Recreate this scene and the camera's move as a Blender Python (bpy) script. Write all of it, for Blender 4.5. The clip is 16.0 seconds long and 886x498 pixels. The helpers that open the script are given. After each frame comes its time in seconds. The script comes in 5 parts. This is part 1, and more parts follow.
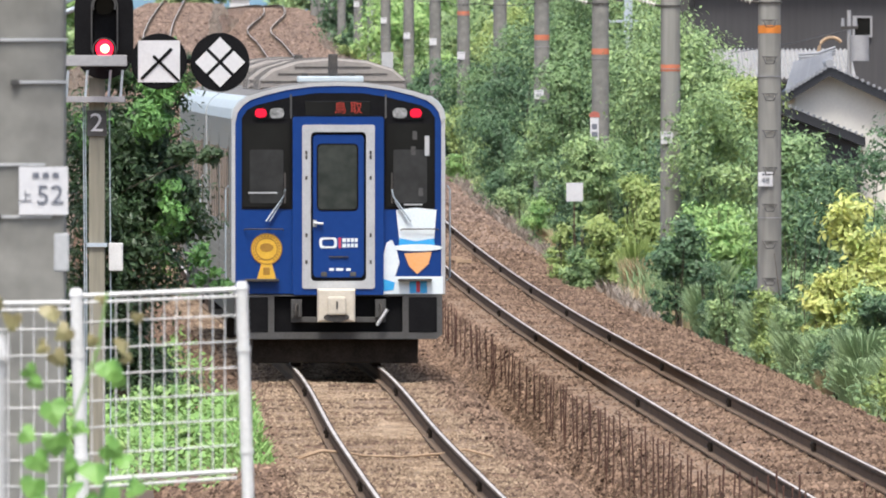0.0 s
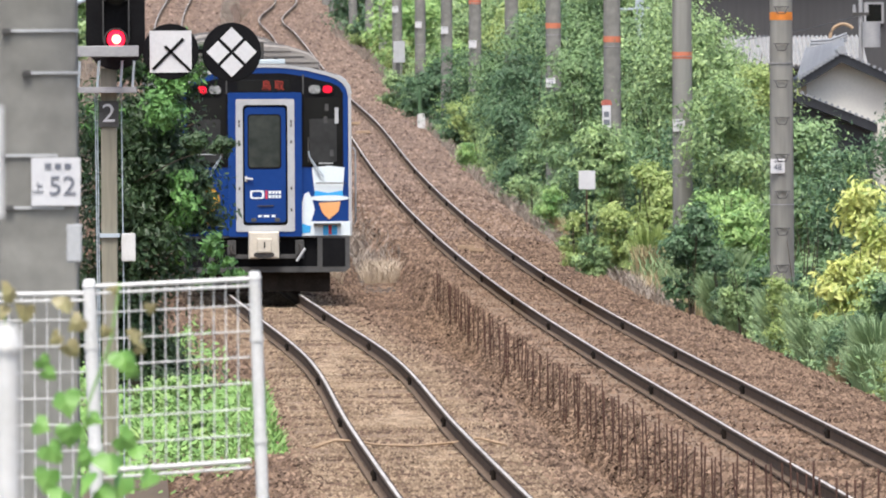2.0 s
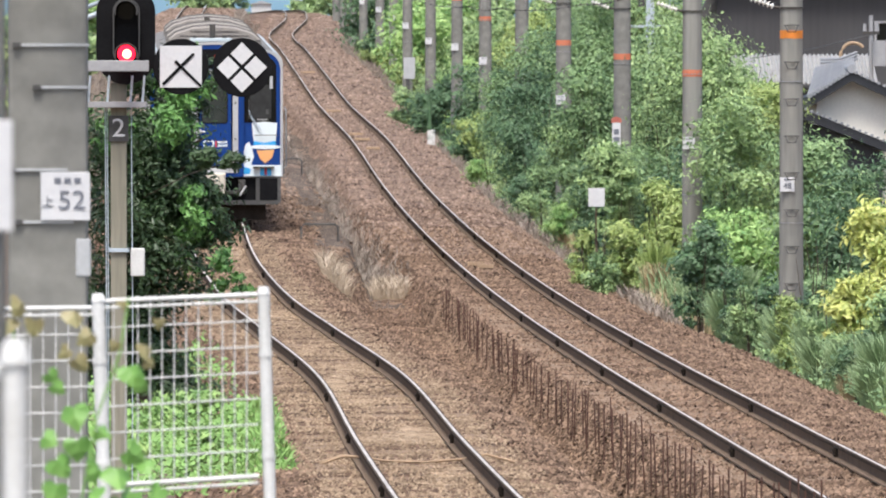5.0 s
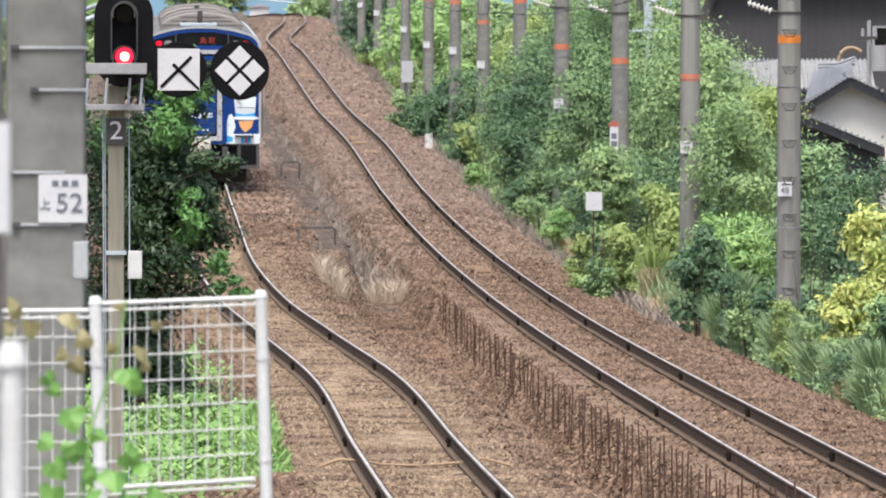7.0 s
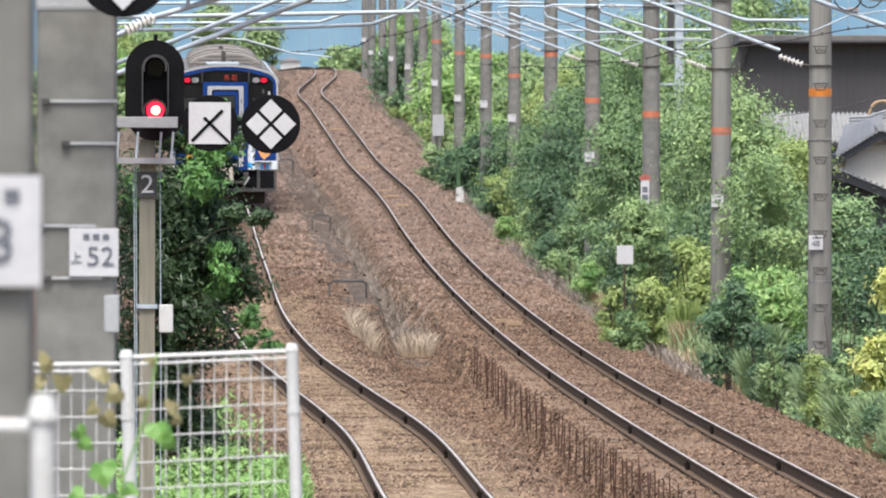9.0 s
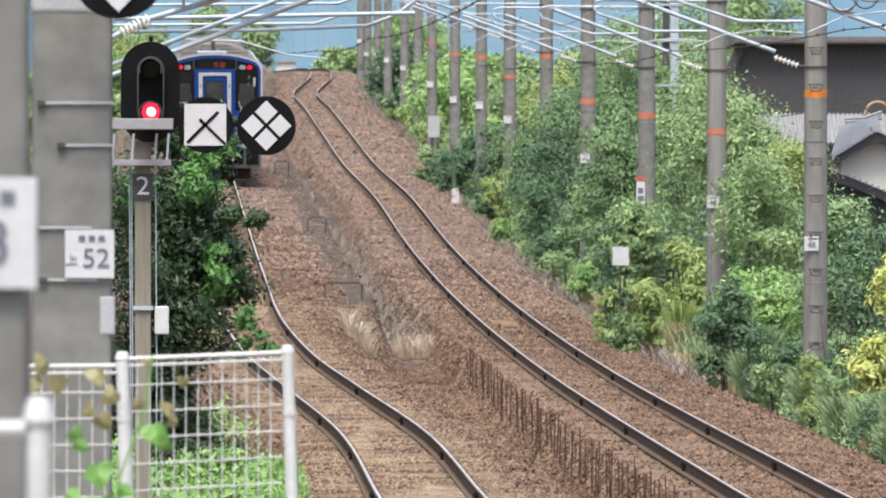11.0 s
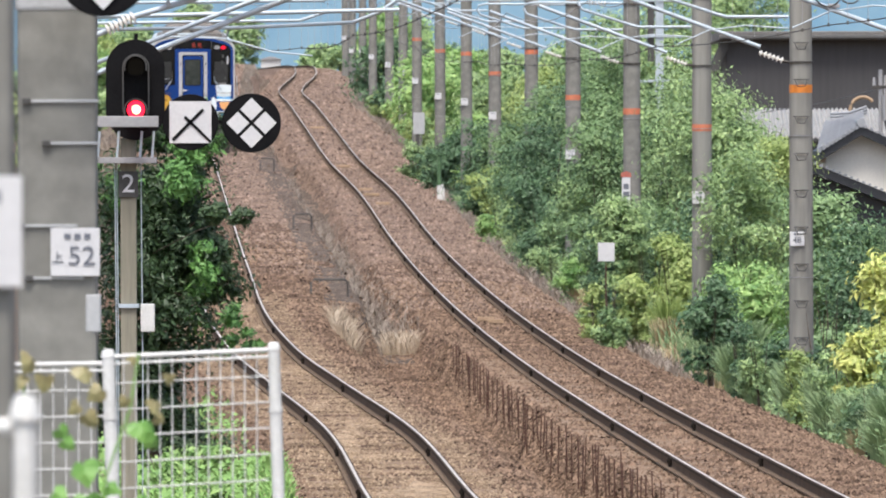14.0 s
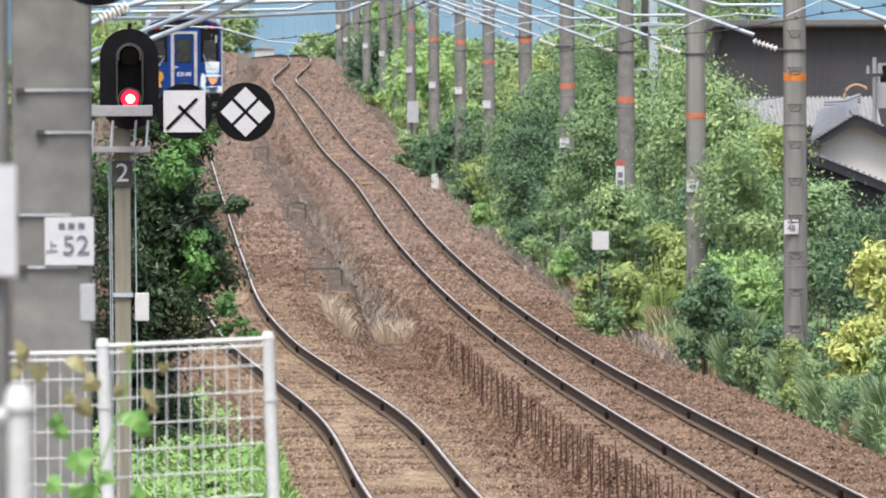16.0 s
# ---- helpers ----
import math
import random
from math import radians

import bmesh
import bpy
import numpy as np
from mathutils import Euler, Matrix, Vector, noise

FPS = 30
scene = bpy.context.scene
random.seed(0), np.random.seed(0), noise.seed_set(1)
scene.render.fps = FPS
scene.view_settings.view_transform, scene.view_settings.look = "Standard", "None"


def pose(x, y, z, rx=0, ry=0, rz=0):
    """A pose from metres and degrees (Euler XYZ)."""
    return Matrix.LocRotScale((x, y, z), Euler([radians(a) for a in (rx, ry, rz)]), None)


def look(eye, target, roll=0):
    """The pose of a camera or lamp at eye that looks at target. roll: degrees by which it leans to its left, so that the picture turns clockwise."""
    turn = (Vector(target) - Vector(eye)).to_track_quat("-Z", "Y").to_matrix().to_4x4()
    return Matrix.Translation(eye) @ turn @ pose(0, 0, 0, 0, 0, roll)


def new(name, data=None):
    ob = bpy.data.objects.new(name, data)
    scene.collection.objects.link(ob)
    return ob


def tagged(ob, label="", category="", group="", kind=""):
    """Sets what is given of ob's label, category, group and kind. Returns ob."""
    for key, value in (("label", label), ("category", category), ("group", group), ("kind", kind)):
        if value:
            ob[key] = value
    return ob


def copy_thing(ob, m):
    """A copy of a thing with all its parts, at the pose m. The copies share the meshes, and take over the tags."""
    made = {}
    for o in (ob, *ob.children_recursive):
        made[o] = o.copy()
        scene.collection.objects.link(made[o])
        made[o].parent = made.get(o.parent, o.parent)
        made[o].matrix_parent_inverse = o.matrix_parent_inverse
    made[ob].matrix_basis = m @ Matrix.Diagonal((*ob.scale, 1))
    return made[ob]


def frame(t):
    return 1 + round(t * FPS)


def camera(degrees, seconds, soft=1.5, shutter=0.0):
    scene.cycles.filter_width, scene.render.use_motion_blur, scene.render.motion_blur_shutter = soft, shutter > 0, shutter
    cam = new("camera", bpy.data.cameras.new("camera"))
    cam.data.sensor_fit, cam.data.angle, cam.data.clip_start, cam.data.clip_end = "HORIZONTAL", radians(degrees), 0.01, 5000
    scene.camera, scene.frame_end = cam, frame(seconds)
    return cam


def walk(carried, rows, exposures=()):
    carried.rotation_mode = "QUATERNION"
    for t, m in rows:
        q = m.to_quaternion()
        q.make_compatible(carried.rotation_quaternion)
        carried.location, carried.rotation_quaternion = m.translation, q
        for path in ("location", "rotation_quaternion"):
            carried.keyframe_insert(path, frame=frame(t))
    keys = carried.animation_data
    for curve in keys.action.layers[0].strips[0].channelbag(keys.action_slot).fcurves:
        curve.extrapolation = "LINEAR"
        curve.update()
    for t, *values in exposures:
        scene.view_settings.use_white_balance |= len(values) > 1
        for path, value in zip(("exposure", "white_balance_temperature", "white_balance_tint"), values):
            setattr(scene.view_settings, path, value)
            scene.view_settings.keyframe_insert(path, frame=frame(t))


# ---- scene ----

# A long lens held by hand on a platform end: the eye stays, the head turns a little.
EYE = (0.0, 0.0, 3.9)
cam = camera(2.957, 16.0, soft=1.9)
cam.data.dof.use_dof = True
cam.data.dof.focus_distance = 210.0
cam.data.dof.aperture_fstop = 28.0
TURNS = [  # seconds, sideways and upward slope of the line of sight (thousandths), lean
    (0, 1.814, -9.718, -0.017), (0.5, 1.759, -9.820, -0.039), (1, 1.611, -9.988, -0.220),
    (1.5, 1.376, -10.197, -0.251), (2, 1.073, -10.375, -0.334), (2.5, 0.564, -10.468, -0.299),
    (3, 0.220, -10.306, -0.007), (3.5, 0.248, -10.004, -0.090), (4, 0.391, -9.737, -0.082),
    (6.5, 0.586, -9.283, 0.114), (7, 0.697, -9.200, 0.147), (7.5, 0.460, -7.222, 0.186),
    (8, -0.719, -6.289, 0.111), (8.2, -1.128, -6.194, 0.123), (10.5, -0.943, -6.043, 0.145),
    (11, -0.867, -6.004, 0.078), (11.5, -0.683, -5.775, 0.097), (12, -0.370, -5.665, 0.153),
    (12.5, 0.000, -5.729, -0.000), (13, 0.119, -5.783, -0.191), (13.5, 0.003, -5.918, -0.129),
    (14, -0.031, -6.205, -0.139), (14.5, -0.011, -6.447, -0.035), (15, 0.235, -6.707, -0.089),
    (15.5, 0.362, -6.765, -0.229), (16, 0.305, -6.863, -0.231)]
walk(cam, [(t, look(EYE, (EYE[0] + a, EYE[1] + 1000.0, EYE[2] + e), r)) for t, a, e, r in TURNS],
     exposures=[(0, 0.75), (4, 0.73), (7, 0.70), (8.2, 0.65), (16, 0.65)])

# ---- light: a bright overcast afternoon ----
world = bpy.data.worlds.new("world")
scene.world = world
world.use_nodes = True
wn, wl = world.node_tree.nodes, world.node_tree.links
sky = wn.new("ShaderNodeTexSky")
sky.sky_type, sky.sun_disc = "NISHITA", False
sky.sun_elevation, sky.sun_rotation = radians(65), radians(188)
sky.dust_density = 4.0
wl.new(sky.outputs[0], wn["Background"].inputs[0])
wn["Background"].inputs[1].default_value = 0.145
sun = new("sun", bpy.data.lights.new("sun", "SUN"))
sun.data.energy, sun.data.angle, sun.data.color = 2.15, radians(20), (1.0, 0.98, 0.93)
sun.matrix_world = look((0, 0, 0), (0.06, 0.42, -0.90))


# ---- materials ----
def mat(name, c1, c2=None, scale=3.0, rough=0.7, metal=0.0, bump=0.0, fine=None, emit=0.0, island=0.0, streak=False, obj=0.0, spec=0.5, lo=0.7):
    """Two-scale noise between two base colours, with fine relief."""
    m = bpy.data.materials.new(name)
    m.use_nodes = True
    n, l = m.node_tree.nodes, m.node_tree.links
    b = n["Principled BSDF"]
    b.inputs["Roughness"].default_value, b.inputs["Metallic"].default_value = rough, metal
    b.inputs["Specular IOR Level"].default_value = spec
    c2 = c2 or tuple(v * 0.8 for v in c1)
    co = n.new("ShaderNodeTexCoord")
    mp = n.new("ShaderNodeMapping")
    if streak:
        mp.inputs["Scale"].default_value = (1, 1, 0.08)
    l.new(co.outputs["Object"], mp.inputs[0])
    a, f = n.new("ShaderNodeTexNoise"), n.new("ShaderNodeTexNoise")
    a.inputs["Scale"].default_value, f.inputs["Scale"].default_value = scale, fine or scale * 9
    a.inputs["Detail"].default_value, f.inputs["Detail"].default_value = 5, 3
    l.new(mp.outputs[0], a.inputs["Vector"]), l.new(mp.outputs[0], f.inputs["Vector"])
    add = n.new("ShaderNodeMath")
    add.operation = "ADD"
    l.new(a.outputs[0], add.inputs[0]), l.new(f.outputs[0], add.inputs[1])
    last = add.outputs[0]
    if island or obj:
        g = n.new("ShaderNodeNewGeometry") if island else n.new("ShaderNodeObjectInfo")
        k = n.new("ShaderNodeMath")
        k.operation = "MULTIPLY_ADD"
        l.new(g.outputs["Random Per Island" if island else "Random"], k.inputs[0])
        k.inputs[1].default_value = island or obj
        l.new(last, k.inputs[2])
        last = k.outputs[0]
    ramp = n.new("ShaderNodeValToRGB")
    mapr = n.new("ShaderNodeMapRange")
    mapr.inputs[1].default_value, mapr.inputs[2].default_value = lo, 2 - lo + (island or obj)
    l.new(last, mapr.inputs[0]), l.new(mapr.outputs[0], ramp.inputs[0])
    ramp.color_ramp.elements[0].color, ramp.color_ramp.elements[1].color = (*c1, 1), (*c2, 1)
    l.new(ramp.outputs[0], b.inputs["Base Color"])
    if bump:
        bp = n.new("ShaderNodeBump")
        bp.inputs["Strength"].default_value, bp.inputs["Distance"].default_value = bump, 0.03
        l.new(f.outputs[0], bp.inputs["Height"]), l.new(bp.outputs[0], b.inputs["Normal"])
    if emit:
        b.inputs["Emission Color"].default_value, b.inputs["Emission Strength"].default_value = (*c1, 1), emit
        l.remove(b.inputs["Base Color"].links[0])
        b.inputs["Base Color"].default_value = (*(v * 0.2 for v in c1), 1)
    return m


def leaf_mat(name, c1, c2, gloss=0.45):
    m = mat(name, c1, c2, scale=1.3, fine=4.5, rough=gloss, island=0.30, lo=0.80)
    n, l = m.node_tree.nodes, m.node_tree.links
    tr = n.new("ShaderNodeBsdfTranslucent")
    mx = n.new("ShaderNodeMixShader")
    mx.inputs[0].default_value = 0.18
    ramp = [x for x in n if x.type == "VALTORGB"][0]
    l.new(ramp.outputs[0], tr.inputs[0])
    l.new(n["Principled BSDF"].outputs[0], mx.inputs[1]), l.new(tr.outputs[0], mx.inputs[2])
    l.new(mx.outputs[0], n["Material Output"].inputs[0])
    return m


def gravel_mat(name, c1, c2, c3, size):
    """Crushed stone: single stones by cells, rust and dust in broad patches."""
    m = bpy.data.materials.new(name)
    m.use_nodes = True
    n, l = m.node_tree.nodes, m.node_tree.links
    b = n["Principled BSDF"]
    b.inputs["Roughness"].default_value = 1.0
    b.inputs["Specular IOR Level"].default_value = 0.08
    co = n.new("ShaderNodeTexCoord")
    v, big = n.new("ShaderNodeTexVoronoi"), n.new("ShaderNodeTexNoise")
    v.inputs["Scale"].default_value, big.inputs["Scale"].default_value = 1 / size, 0.35
    big.inputs["Detail"].default_value = 6
    l.new(co.outputs["Object"], v.inputs["Vector"]), l.new(co.outputs["Object"], big.inputs["Vector"])
    sep = n.new("ShaderNodeSeparateColor")
    l.new(v.outputs["Color"], sep.inputs[0])
    r = n.new("ShaderNodeValToRGB")
    r.color_ramp.elements[0].color, r.color_ramp.elements[1].color = (*c1, 1), (*c2, 1)
    l.new(sep.outputs[0], r.inputs[0])
    mx = n.new("ShaderNodeMix")
    mx.data_type = "RGBA"
    mr = n.new("ShaderNodeMapRange")
    mr.inputs[1].default_value, mr.inputs[2].default_value, mr.inputs[4].default_value = 0.4, 0.7, 0.75
    l.new(big.outputs[0], mr.inputs[0]), l.new(mr.outputs[0], mx.inputs[0])
    l.new(r.outputs[0], mx.inputs[6])
    mx.inputs[7].default_value = (*c3, 1)
    mid = n.new("ShaderNodeTexNoise")
    mid.inputs["Scale"].default_value, mid.inputs["Detail"].default_value, mid.inputs["Roughness"].default_value = 1.6, 9, 0.75
    st = n.new("ShaderNodeMapping")
    st.inputs["Scale"].default_value = (1.6, 0.5, 1.0)
    l.new(co.outputs["Object"], st.inputs[0]), l.new(st.outputs[0], mid.inputs["Vector"])
    dark = n.new("ShaderNodeMapRange")
    dark.inputs[1].default_value, dark.inputs[2].default_value, dark.inputs[3].default_value, dark.inputs[4].default_value = 0.3, 0.7, 0.35, 1.5
    l.new(mid.outputs[0], dark.inputs[0])
    mul = n.new("ShaderNodeVectorMath")
    mul.operation = "SCALE"
    l.new(mx.outputs[2], mul.inputs[0]), l.new(dark.outputs[0], mul.inputs["Scale"])
    l.new(mul.outputs[0], b.inputs["Base Color"])
    bp = n.new("ShaderNodeBump")
    bp.inputs["Strength"].default_value, bp.inputs["Distance"].default_value = 0.9, 0.05
    l.new(v.outputs["Distance"], bp.inputs["Height"]), l.new(bp.outputs[0], b.inputs["Normal"])
    return m


BALLAST = gravel_mat("ballast_stone", (0.030, 0.0165, 0.012), (0.272, 0.179, 0.128), (0.138, 0.091, 0.062), 0.08)
# far ballast: distance haze is mixed into these paler colours
BALLAST_HAZED = gravel_mat("hazed_ballast", (0.060, 0.040, 0.031), (0.34, 0.245, 0.195), (0.23, 0.165, 0.130), 0.09)
ASH = gravel_mat("dark_ash", (0.045, 0.036, 0.030), (0.225, 0.175, 0.142), (0.132, 0.103, 0.084), 0.06)
STONE = mat("loose_stone", (0.024, 0.014, 0.010), (0.355, 0.247, 0.178), scale=0.4, fine=2.0, rough=1.0, island=0.7, lo=0.84, spec=0.08)
# far stones, lightened for haze like the bed beneath them
STONE_HAZED = mat("hazed_stone", (0.055, 0.036, 0.028), (0.40, 0.295, 0.235), scale=0.4, fine=2.0, rough=1.0, island=0.7, lo=0.84, spec=0.08)
STONE_TAN = mat("sandy_stone", (0.13, 0.09, 0.062), (0.44, 0.335, 0.235), scale=0.35, fine=2.4, rough=1.0, island=0.6, spec=0.08, lo=0.84)
EARTH = mat("earth", (0.17, 0.115, 0.08), (0.11, 0.085, 0.052), scale=0.6, rough=0.95, bump=0.5, fine=6)
CONCRETE = mat("concrete", (0.30, 0.295, 0.27), (0.185, 0.18, 0.165), scale=1.4, rough=0.95, spec=0.15, bump=0.15, streak=True, fine=9)
CONCRETE_DARK = mat("dark_concrete", (0.265, 0.262, 0.240), (0.165, 0.163, 0.150), scale=1.4, rough=0.95, spec=0.15, bump=0.15, fine=7)
CONCRETE_OLD = mat("old_concrete", (0.30, 0.28, 0.22), (0.19, 0.18, 0.14), scale=2.5, rough=0.9, bump=0.2, streak=True, fine=20)
STEEL = mat("galvanised_steel", (0.50, 0.57, 0.63), (0.38, 0.44, 0.49), scale=4, rough=0.5, metal=0.2)
DARKSTEEL = mat("dark_steel", (0.045, 0.043, 0.042), (0.09, 0.08, 0.07), scale=5, rough=0.6, metal=0.3)
RAILSIDE = mat("rail_rust", (0.040, 0.030, 0.025), (0.115, 0.086, 0.068), scale=3, rough=1.0, spec=0.05)
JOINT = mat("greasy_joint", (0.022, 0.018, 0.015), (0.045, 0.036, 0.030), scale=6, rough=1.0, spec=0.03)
RAILTOP = mat("rail_polished", (0.60, 0.56, 0.52), (0.36, 0.33, 0.30), scale=1.1, rough=0.55, metal=0.1, spec=0.3, lo=0.85)
RAILFOOT = mat("rail_foot", (0.19, 0.138, 0.10), (0.125, 0.09, 0.067), scale=3, rough=1.0, spec=0.05)
RUST = mat("rusty_iron", (0.050, 0.024, 0.017), (0.125, 0.062, 0.044), scale=8, rough=0.9, bump=0.3)
SLEEPER = mat("sleeper_wood", (0.30, 0.215, 0.15), (0.17, 0.115, 0.08), scale=3, rough=0.9, bump=0.3, obj=0.5)
PLANK = mat("pale_plank", (0.45, 0.32, 0.2), (0.3, 0.21, 0.14), scale=5, rough=0.85, bump=0.2)
WHITE = mat("white_paint", (0.68, 0.68, 0.67), (0.54, 0.54, 0.52), scale=6, rough=0.5)
SIGNWHITE = mat("sign_white", (0.64, 0.64, 0.65), (0.56, 0.56, 0.575), scale=3.5, rough=0.4)
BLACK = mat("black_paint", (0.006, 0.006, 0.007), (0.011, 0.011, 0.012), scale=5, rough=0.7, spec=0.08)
CAPRED = mat("faded_red_paint", (0.46, 0.15, 0.11), (0.36, 0.10, 0.075), scale=9, rough=0.7)
INK = mat("ink", (0.12, 0.13, 0.16), (0.16, 0.17, 0.2), scale=8, rough=0.6)
ORANGE = mat("orange_band", (0.66, 0.19, 0.09), (0.48, 0.17, 0.10), scale=6, rough=0.6)
YELLOWBAND = mat("amber_band", (0.78, 0.25, 0.03), (0.6, 0.2, 0.04), scale=6, rough=0.6)
PORCELAIN = mat("porcelain", (0.72, 0.70, 0.66), (0.6, 0.58, 0.54), scale=6, rough=0.25)
BLUE = mat("railcar_blue", (0.005, 0.038, 0.185), (0.007, 0.044, 0.205), scale=1.5, rough=0.35, spec=0.25)
SILVER = mat("stainless", (0.30, 0.31, 0.295), (0.22, 0.23, 0.215), scale=1.5, rough=0.36, metal=0.85)
ACGREY = mat("roof_unit_grey", (0.30, 0.275, 0.25), (0.22, 0.20, 0.185), scale=2, rough=0.8)
FRAMEGREY = mat("door_frame_grey", (0.47, 0.48, 0.49), (0.38, 0.39, 0.40), scale=4, rough=0.45)
ROOFGREY = mat("roof_grey", (0.19, 0.18, 0.17), (0.12, 0.115, 0.11), scale=2, rough=0.75, bump=0.1)
ROOFEDGE = mat("roof_edge_grey", (0.50, 0.57, 0.60), (0.42, 0.48, 0.52), scale=2, rough=0.5)
SKIRT = mat("skirt_grey", (0.095, 0.095, 0.095), (0.065, 0.063, 0.06), scale=4, rough=0.8, spec=0.2)
GLASSDARK = mat("tinted_cab_glass", (0.007, 0.008, 0.008), (0.016, 0.017, 0.017), scale=0.7, fine=1.5, rough=0.1, spec=0.25)
GLASSDOOR = mat("door_glass", (0.020, 0.026, 0.024), (0.05, 0.058, 0.053), scale=2.2, fine=6, rough=0.12, spec=0.4)
# paler window tone: reflections and dim interior painted as one colour
GLASSTONE = mat("cab_glass_tone", (0.018, 0.019, 0.019), (0.040, 0.041, 0.041), scale=2.5, fine=9, rough=0.3, spec=0.3)
CREAM = mat("cream_cover", (0.62, 0.57, 0.48), (0.50, 0.45, 0.37), scale=6, rough=0.6)
GOLD = mat("gold_film", (0.72, 0.44, 0.05), (0.60, 0.34, 0.035), scale=9, rough=0.4)
GOLDDARK = mat("dark_gold_film", (0.30, 0.15, 0.02), (0.36, 0.2, 0.03), scale=9, rough=0.45)
FILMWHITE = mat("white_film", (0.78, 0.84, 0.86), (0.66, 0.74, 0.78), scale=4, rough=0.35)
FILMBLUE = mat("sky_blue_film", (0.03, 0.33, 0.72), (0.05, 0.4, 0.75), scale=4, rough=0.35)
FILMAMBER = mat("apricot_film", (0.80, 0.36, 0.12), (0.74, 0.42, 0.2), scale=4, rough=0.4)
FILMRED = mat("red_film", (0.62, 0.05, 0.08), (0.5, 0.05, 0.08), scale=4, rough=0.4)
LENS = mat("lamp_lens", (0.06, 0.065, 0.065), (0.42, 0.43, 0.43), scale=14, rough=0.15)
REDLAMP = mat("red_lamp", (0.9, 0.012, 0.04), (0.9, 0.015, 0.05), emit=0.9, spec=0.1)
REDSIGNAL = mat("red_signal_lens", (1.0, 0.004, 0.03), (1.0, 0.004, 0.03), emit=2.2)
LED = mat("amber_led", (0.55, 0.05, 0.03), (0.55, 0.05, 0.03), emit=0.35)
LAMPCORE = mat("signal_core", (1.0, 0.66, 0.36), (1.0, 0.66, 0.36), emit=2.6)
TILE = mat("roof_tile", (0.22, 0.23, 0.25), (0.33, 0.34, 0.36), scale=3, rough=0.6, obj=0.4)
TILEDARK = mat("dark_roof_tile", (0.016, 0.018, 0.023), (0.028, 0.030, 0.037), scale=3, rough=0.5)
CORRUGATED = mat("corrugated_sheet", (0.40, 0.40, 0.39), (0.28, 0.27, 0.26), scale=1.3, rough=0.7)
PLASTER = mat("cream_plaster", (0.78, 0.75, 0.68), (0.70, 0.67, 0.61), scale=2, rough=0.85)
CLADDING = mat("dark_cladding", (0.068, 0.067, 0.070), (0.084, 0.083, 0.086), scale=1.0, rough=0.9, spec=0.15, streak=True)
BARK = mat("bark", (0.10, 0.075, 0.05), (0.05, 0.04, 0.03), scale=8, rough=0.95, bump=0.4)
LEAF_MID = leaf_mat("leaf_mid", (0.042, 0.115, 0.040), (0.47, 0.63, 0.27))
LEAF_DARK = leaf_mat("leaf_dark", (0.022, 0.064, 0.027), (0.16, 0.28, 0.135))
LEAF_BRIGHT = leaf_mat("leaf_bright", (0.10, 0.25, 0.06), (0.46, 0.64, 0.23))
LEAF_YELLOW = leaf_mat("leaf_yellow", (0.28, 0.38, 0.08), (0.74, 0.74, 0.26))
LEAF_DRY = leaf_mat("leaf_dry", (0.38, 0.29, 0.17), (0.62, 0.50, 0.31))
GREYWEED = leaf_mat("grey_weed", (0.19, 0.155, 0.125), (0.34, 0.28, 0.23))
STRAW = leaf_mat("pale_straw", (0.36, 0.28, 0.20), (0.56, 0.45, 0.33))
GRASS = leaf_mat("tall_grass", (0.10, 0.18, 0.07), (0.30, 0.41, 0.19), gloss=0.6)
# crown of the signal tree, its shade put into the leaf colour
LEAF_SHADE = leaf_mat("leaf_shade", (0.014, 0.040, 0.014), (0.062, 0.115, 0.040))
LEAF_LIME = leaf_mat("leaf_lime", (0.15, 0.24, 0.055), (0.47, 0.56, 0.20))
VINE = leaf_mat("vine_leaf", (0.10, 0.26, 0.045), (0.28, 0.50, 0.13))
SIDEWALL = mat("grey_sheet", (0.15, 0.15, 0.148), (0.12, 0.12, 0.118), scale=1.2, rough=0.8, spec=0.2)
LEAF_FOREST = leaf_mat("leaf_forest", (0.026, 0.080, 0.030), (0.33, 0.49, 0.21))
# outer leaves of that tree, coloured lighter where sun falls
LEAF_SUNLIT = leaf_mat("leaf_sunlit", (0.050, 0.14, 0.034), (0.20, 0.42, 0.11))
LEAF_WITHER = leaf_mat("withered_leaf", (0.25, 0.20, 0.10), (0.34, 0.33, 0.14))
REED = leaf_mat("pale_reed", (0.13, 0.22, 0.10), (0.42, 0.55, 0.29), gloss=0.6)
REED_DRY = leaf_mat("dry_reed", (0.36, 0.26, 0.15), (0.62, 0.50, 0.30), gloss=0.7)
GREYBAR = mat("grey_bar", (0.36, 0.36, 0.37), (0.28, 0.28, 0.29), scale=4, rough=0.6)
GRASS_BRIGHT = leaf_mat("bright_weed", (0.12, 0.28, 0.055), (0.34, 0.54, 0.17), gloss=0.6)
# the blue of distance haze is painted into the hill colour
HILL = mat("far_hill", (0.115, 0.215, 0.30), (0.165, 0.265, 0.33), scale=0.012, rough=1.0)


# ---- mesh helpers ----
def obj(name, bm, material, parent=None, label="", smooth=False):
    me = bpy.data.meshes.new(name)
    if smooth:
        for f in bm.faces:
            f.smooth = True
    bm.normal_update()
    bm.to_mesh(me)
    bm.free()
    for m in (material if isinstance(material, (list, tuple)) else [material]):
        me.materials.append(m)
    o = new(name, me)
    if parent:
        o.parent = parent
    if label:
        o["label"] = label
    return o


def part(name, bm, material, parent, label="", smooth=False):
    return obj(name, bm, material, parent, label, smooth)


def thing(name, label, category, group="", kind="", at=None):
    e = new(name)
    e.empty_display_size = 0.2
    if at is not None:
        e.matrix_basis = at
    return tagged(e, label, category, group, kind)


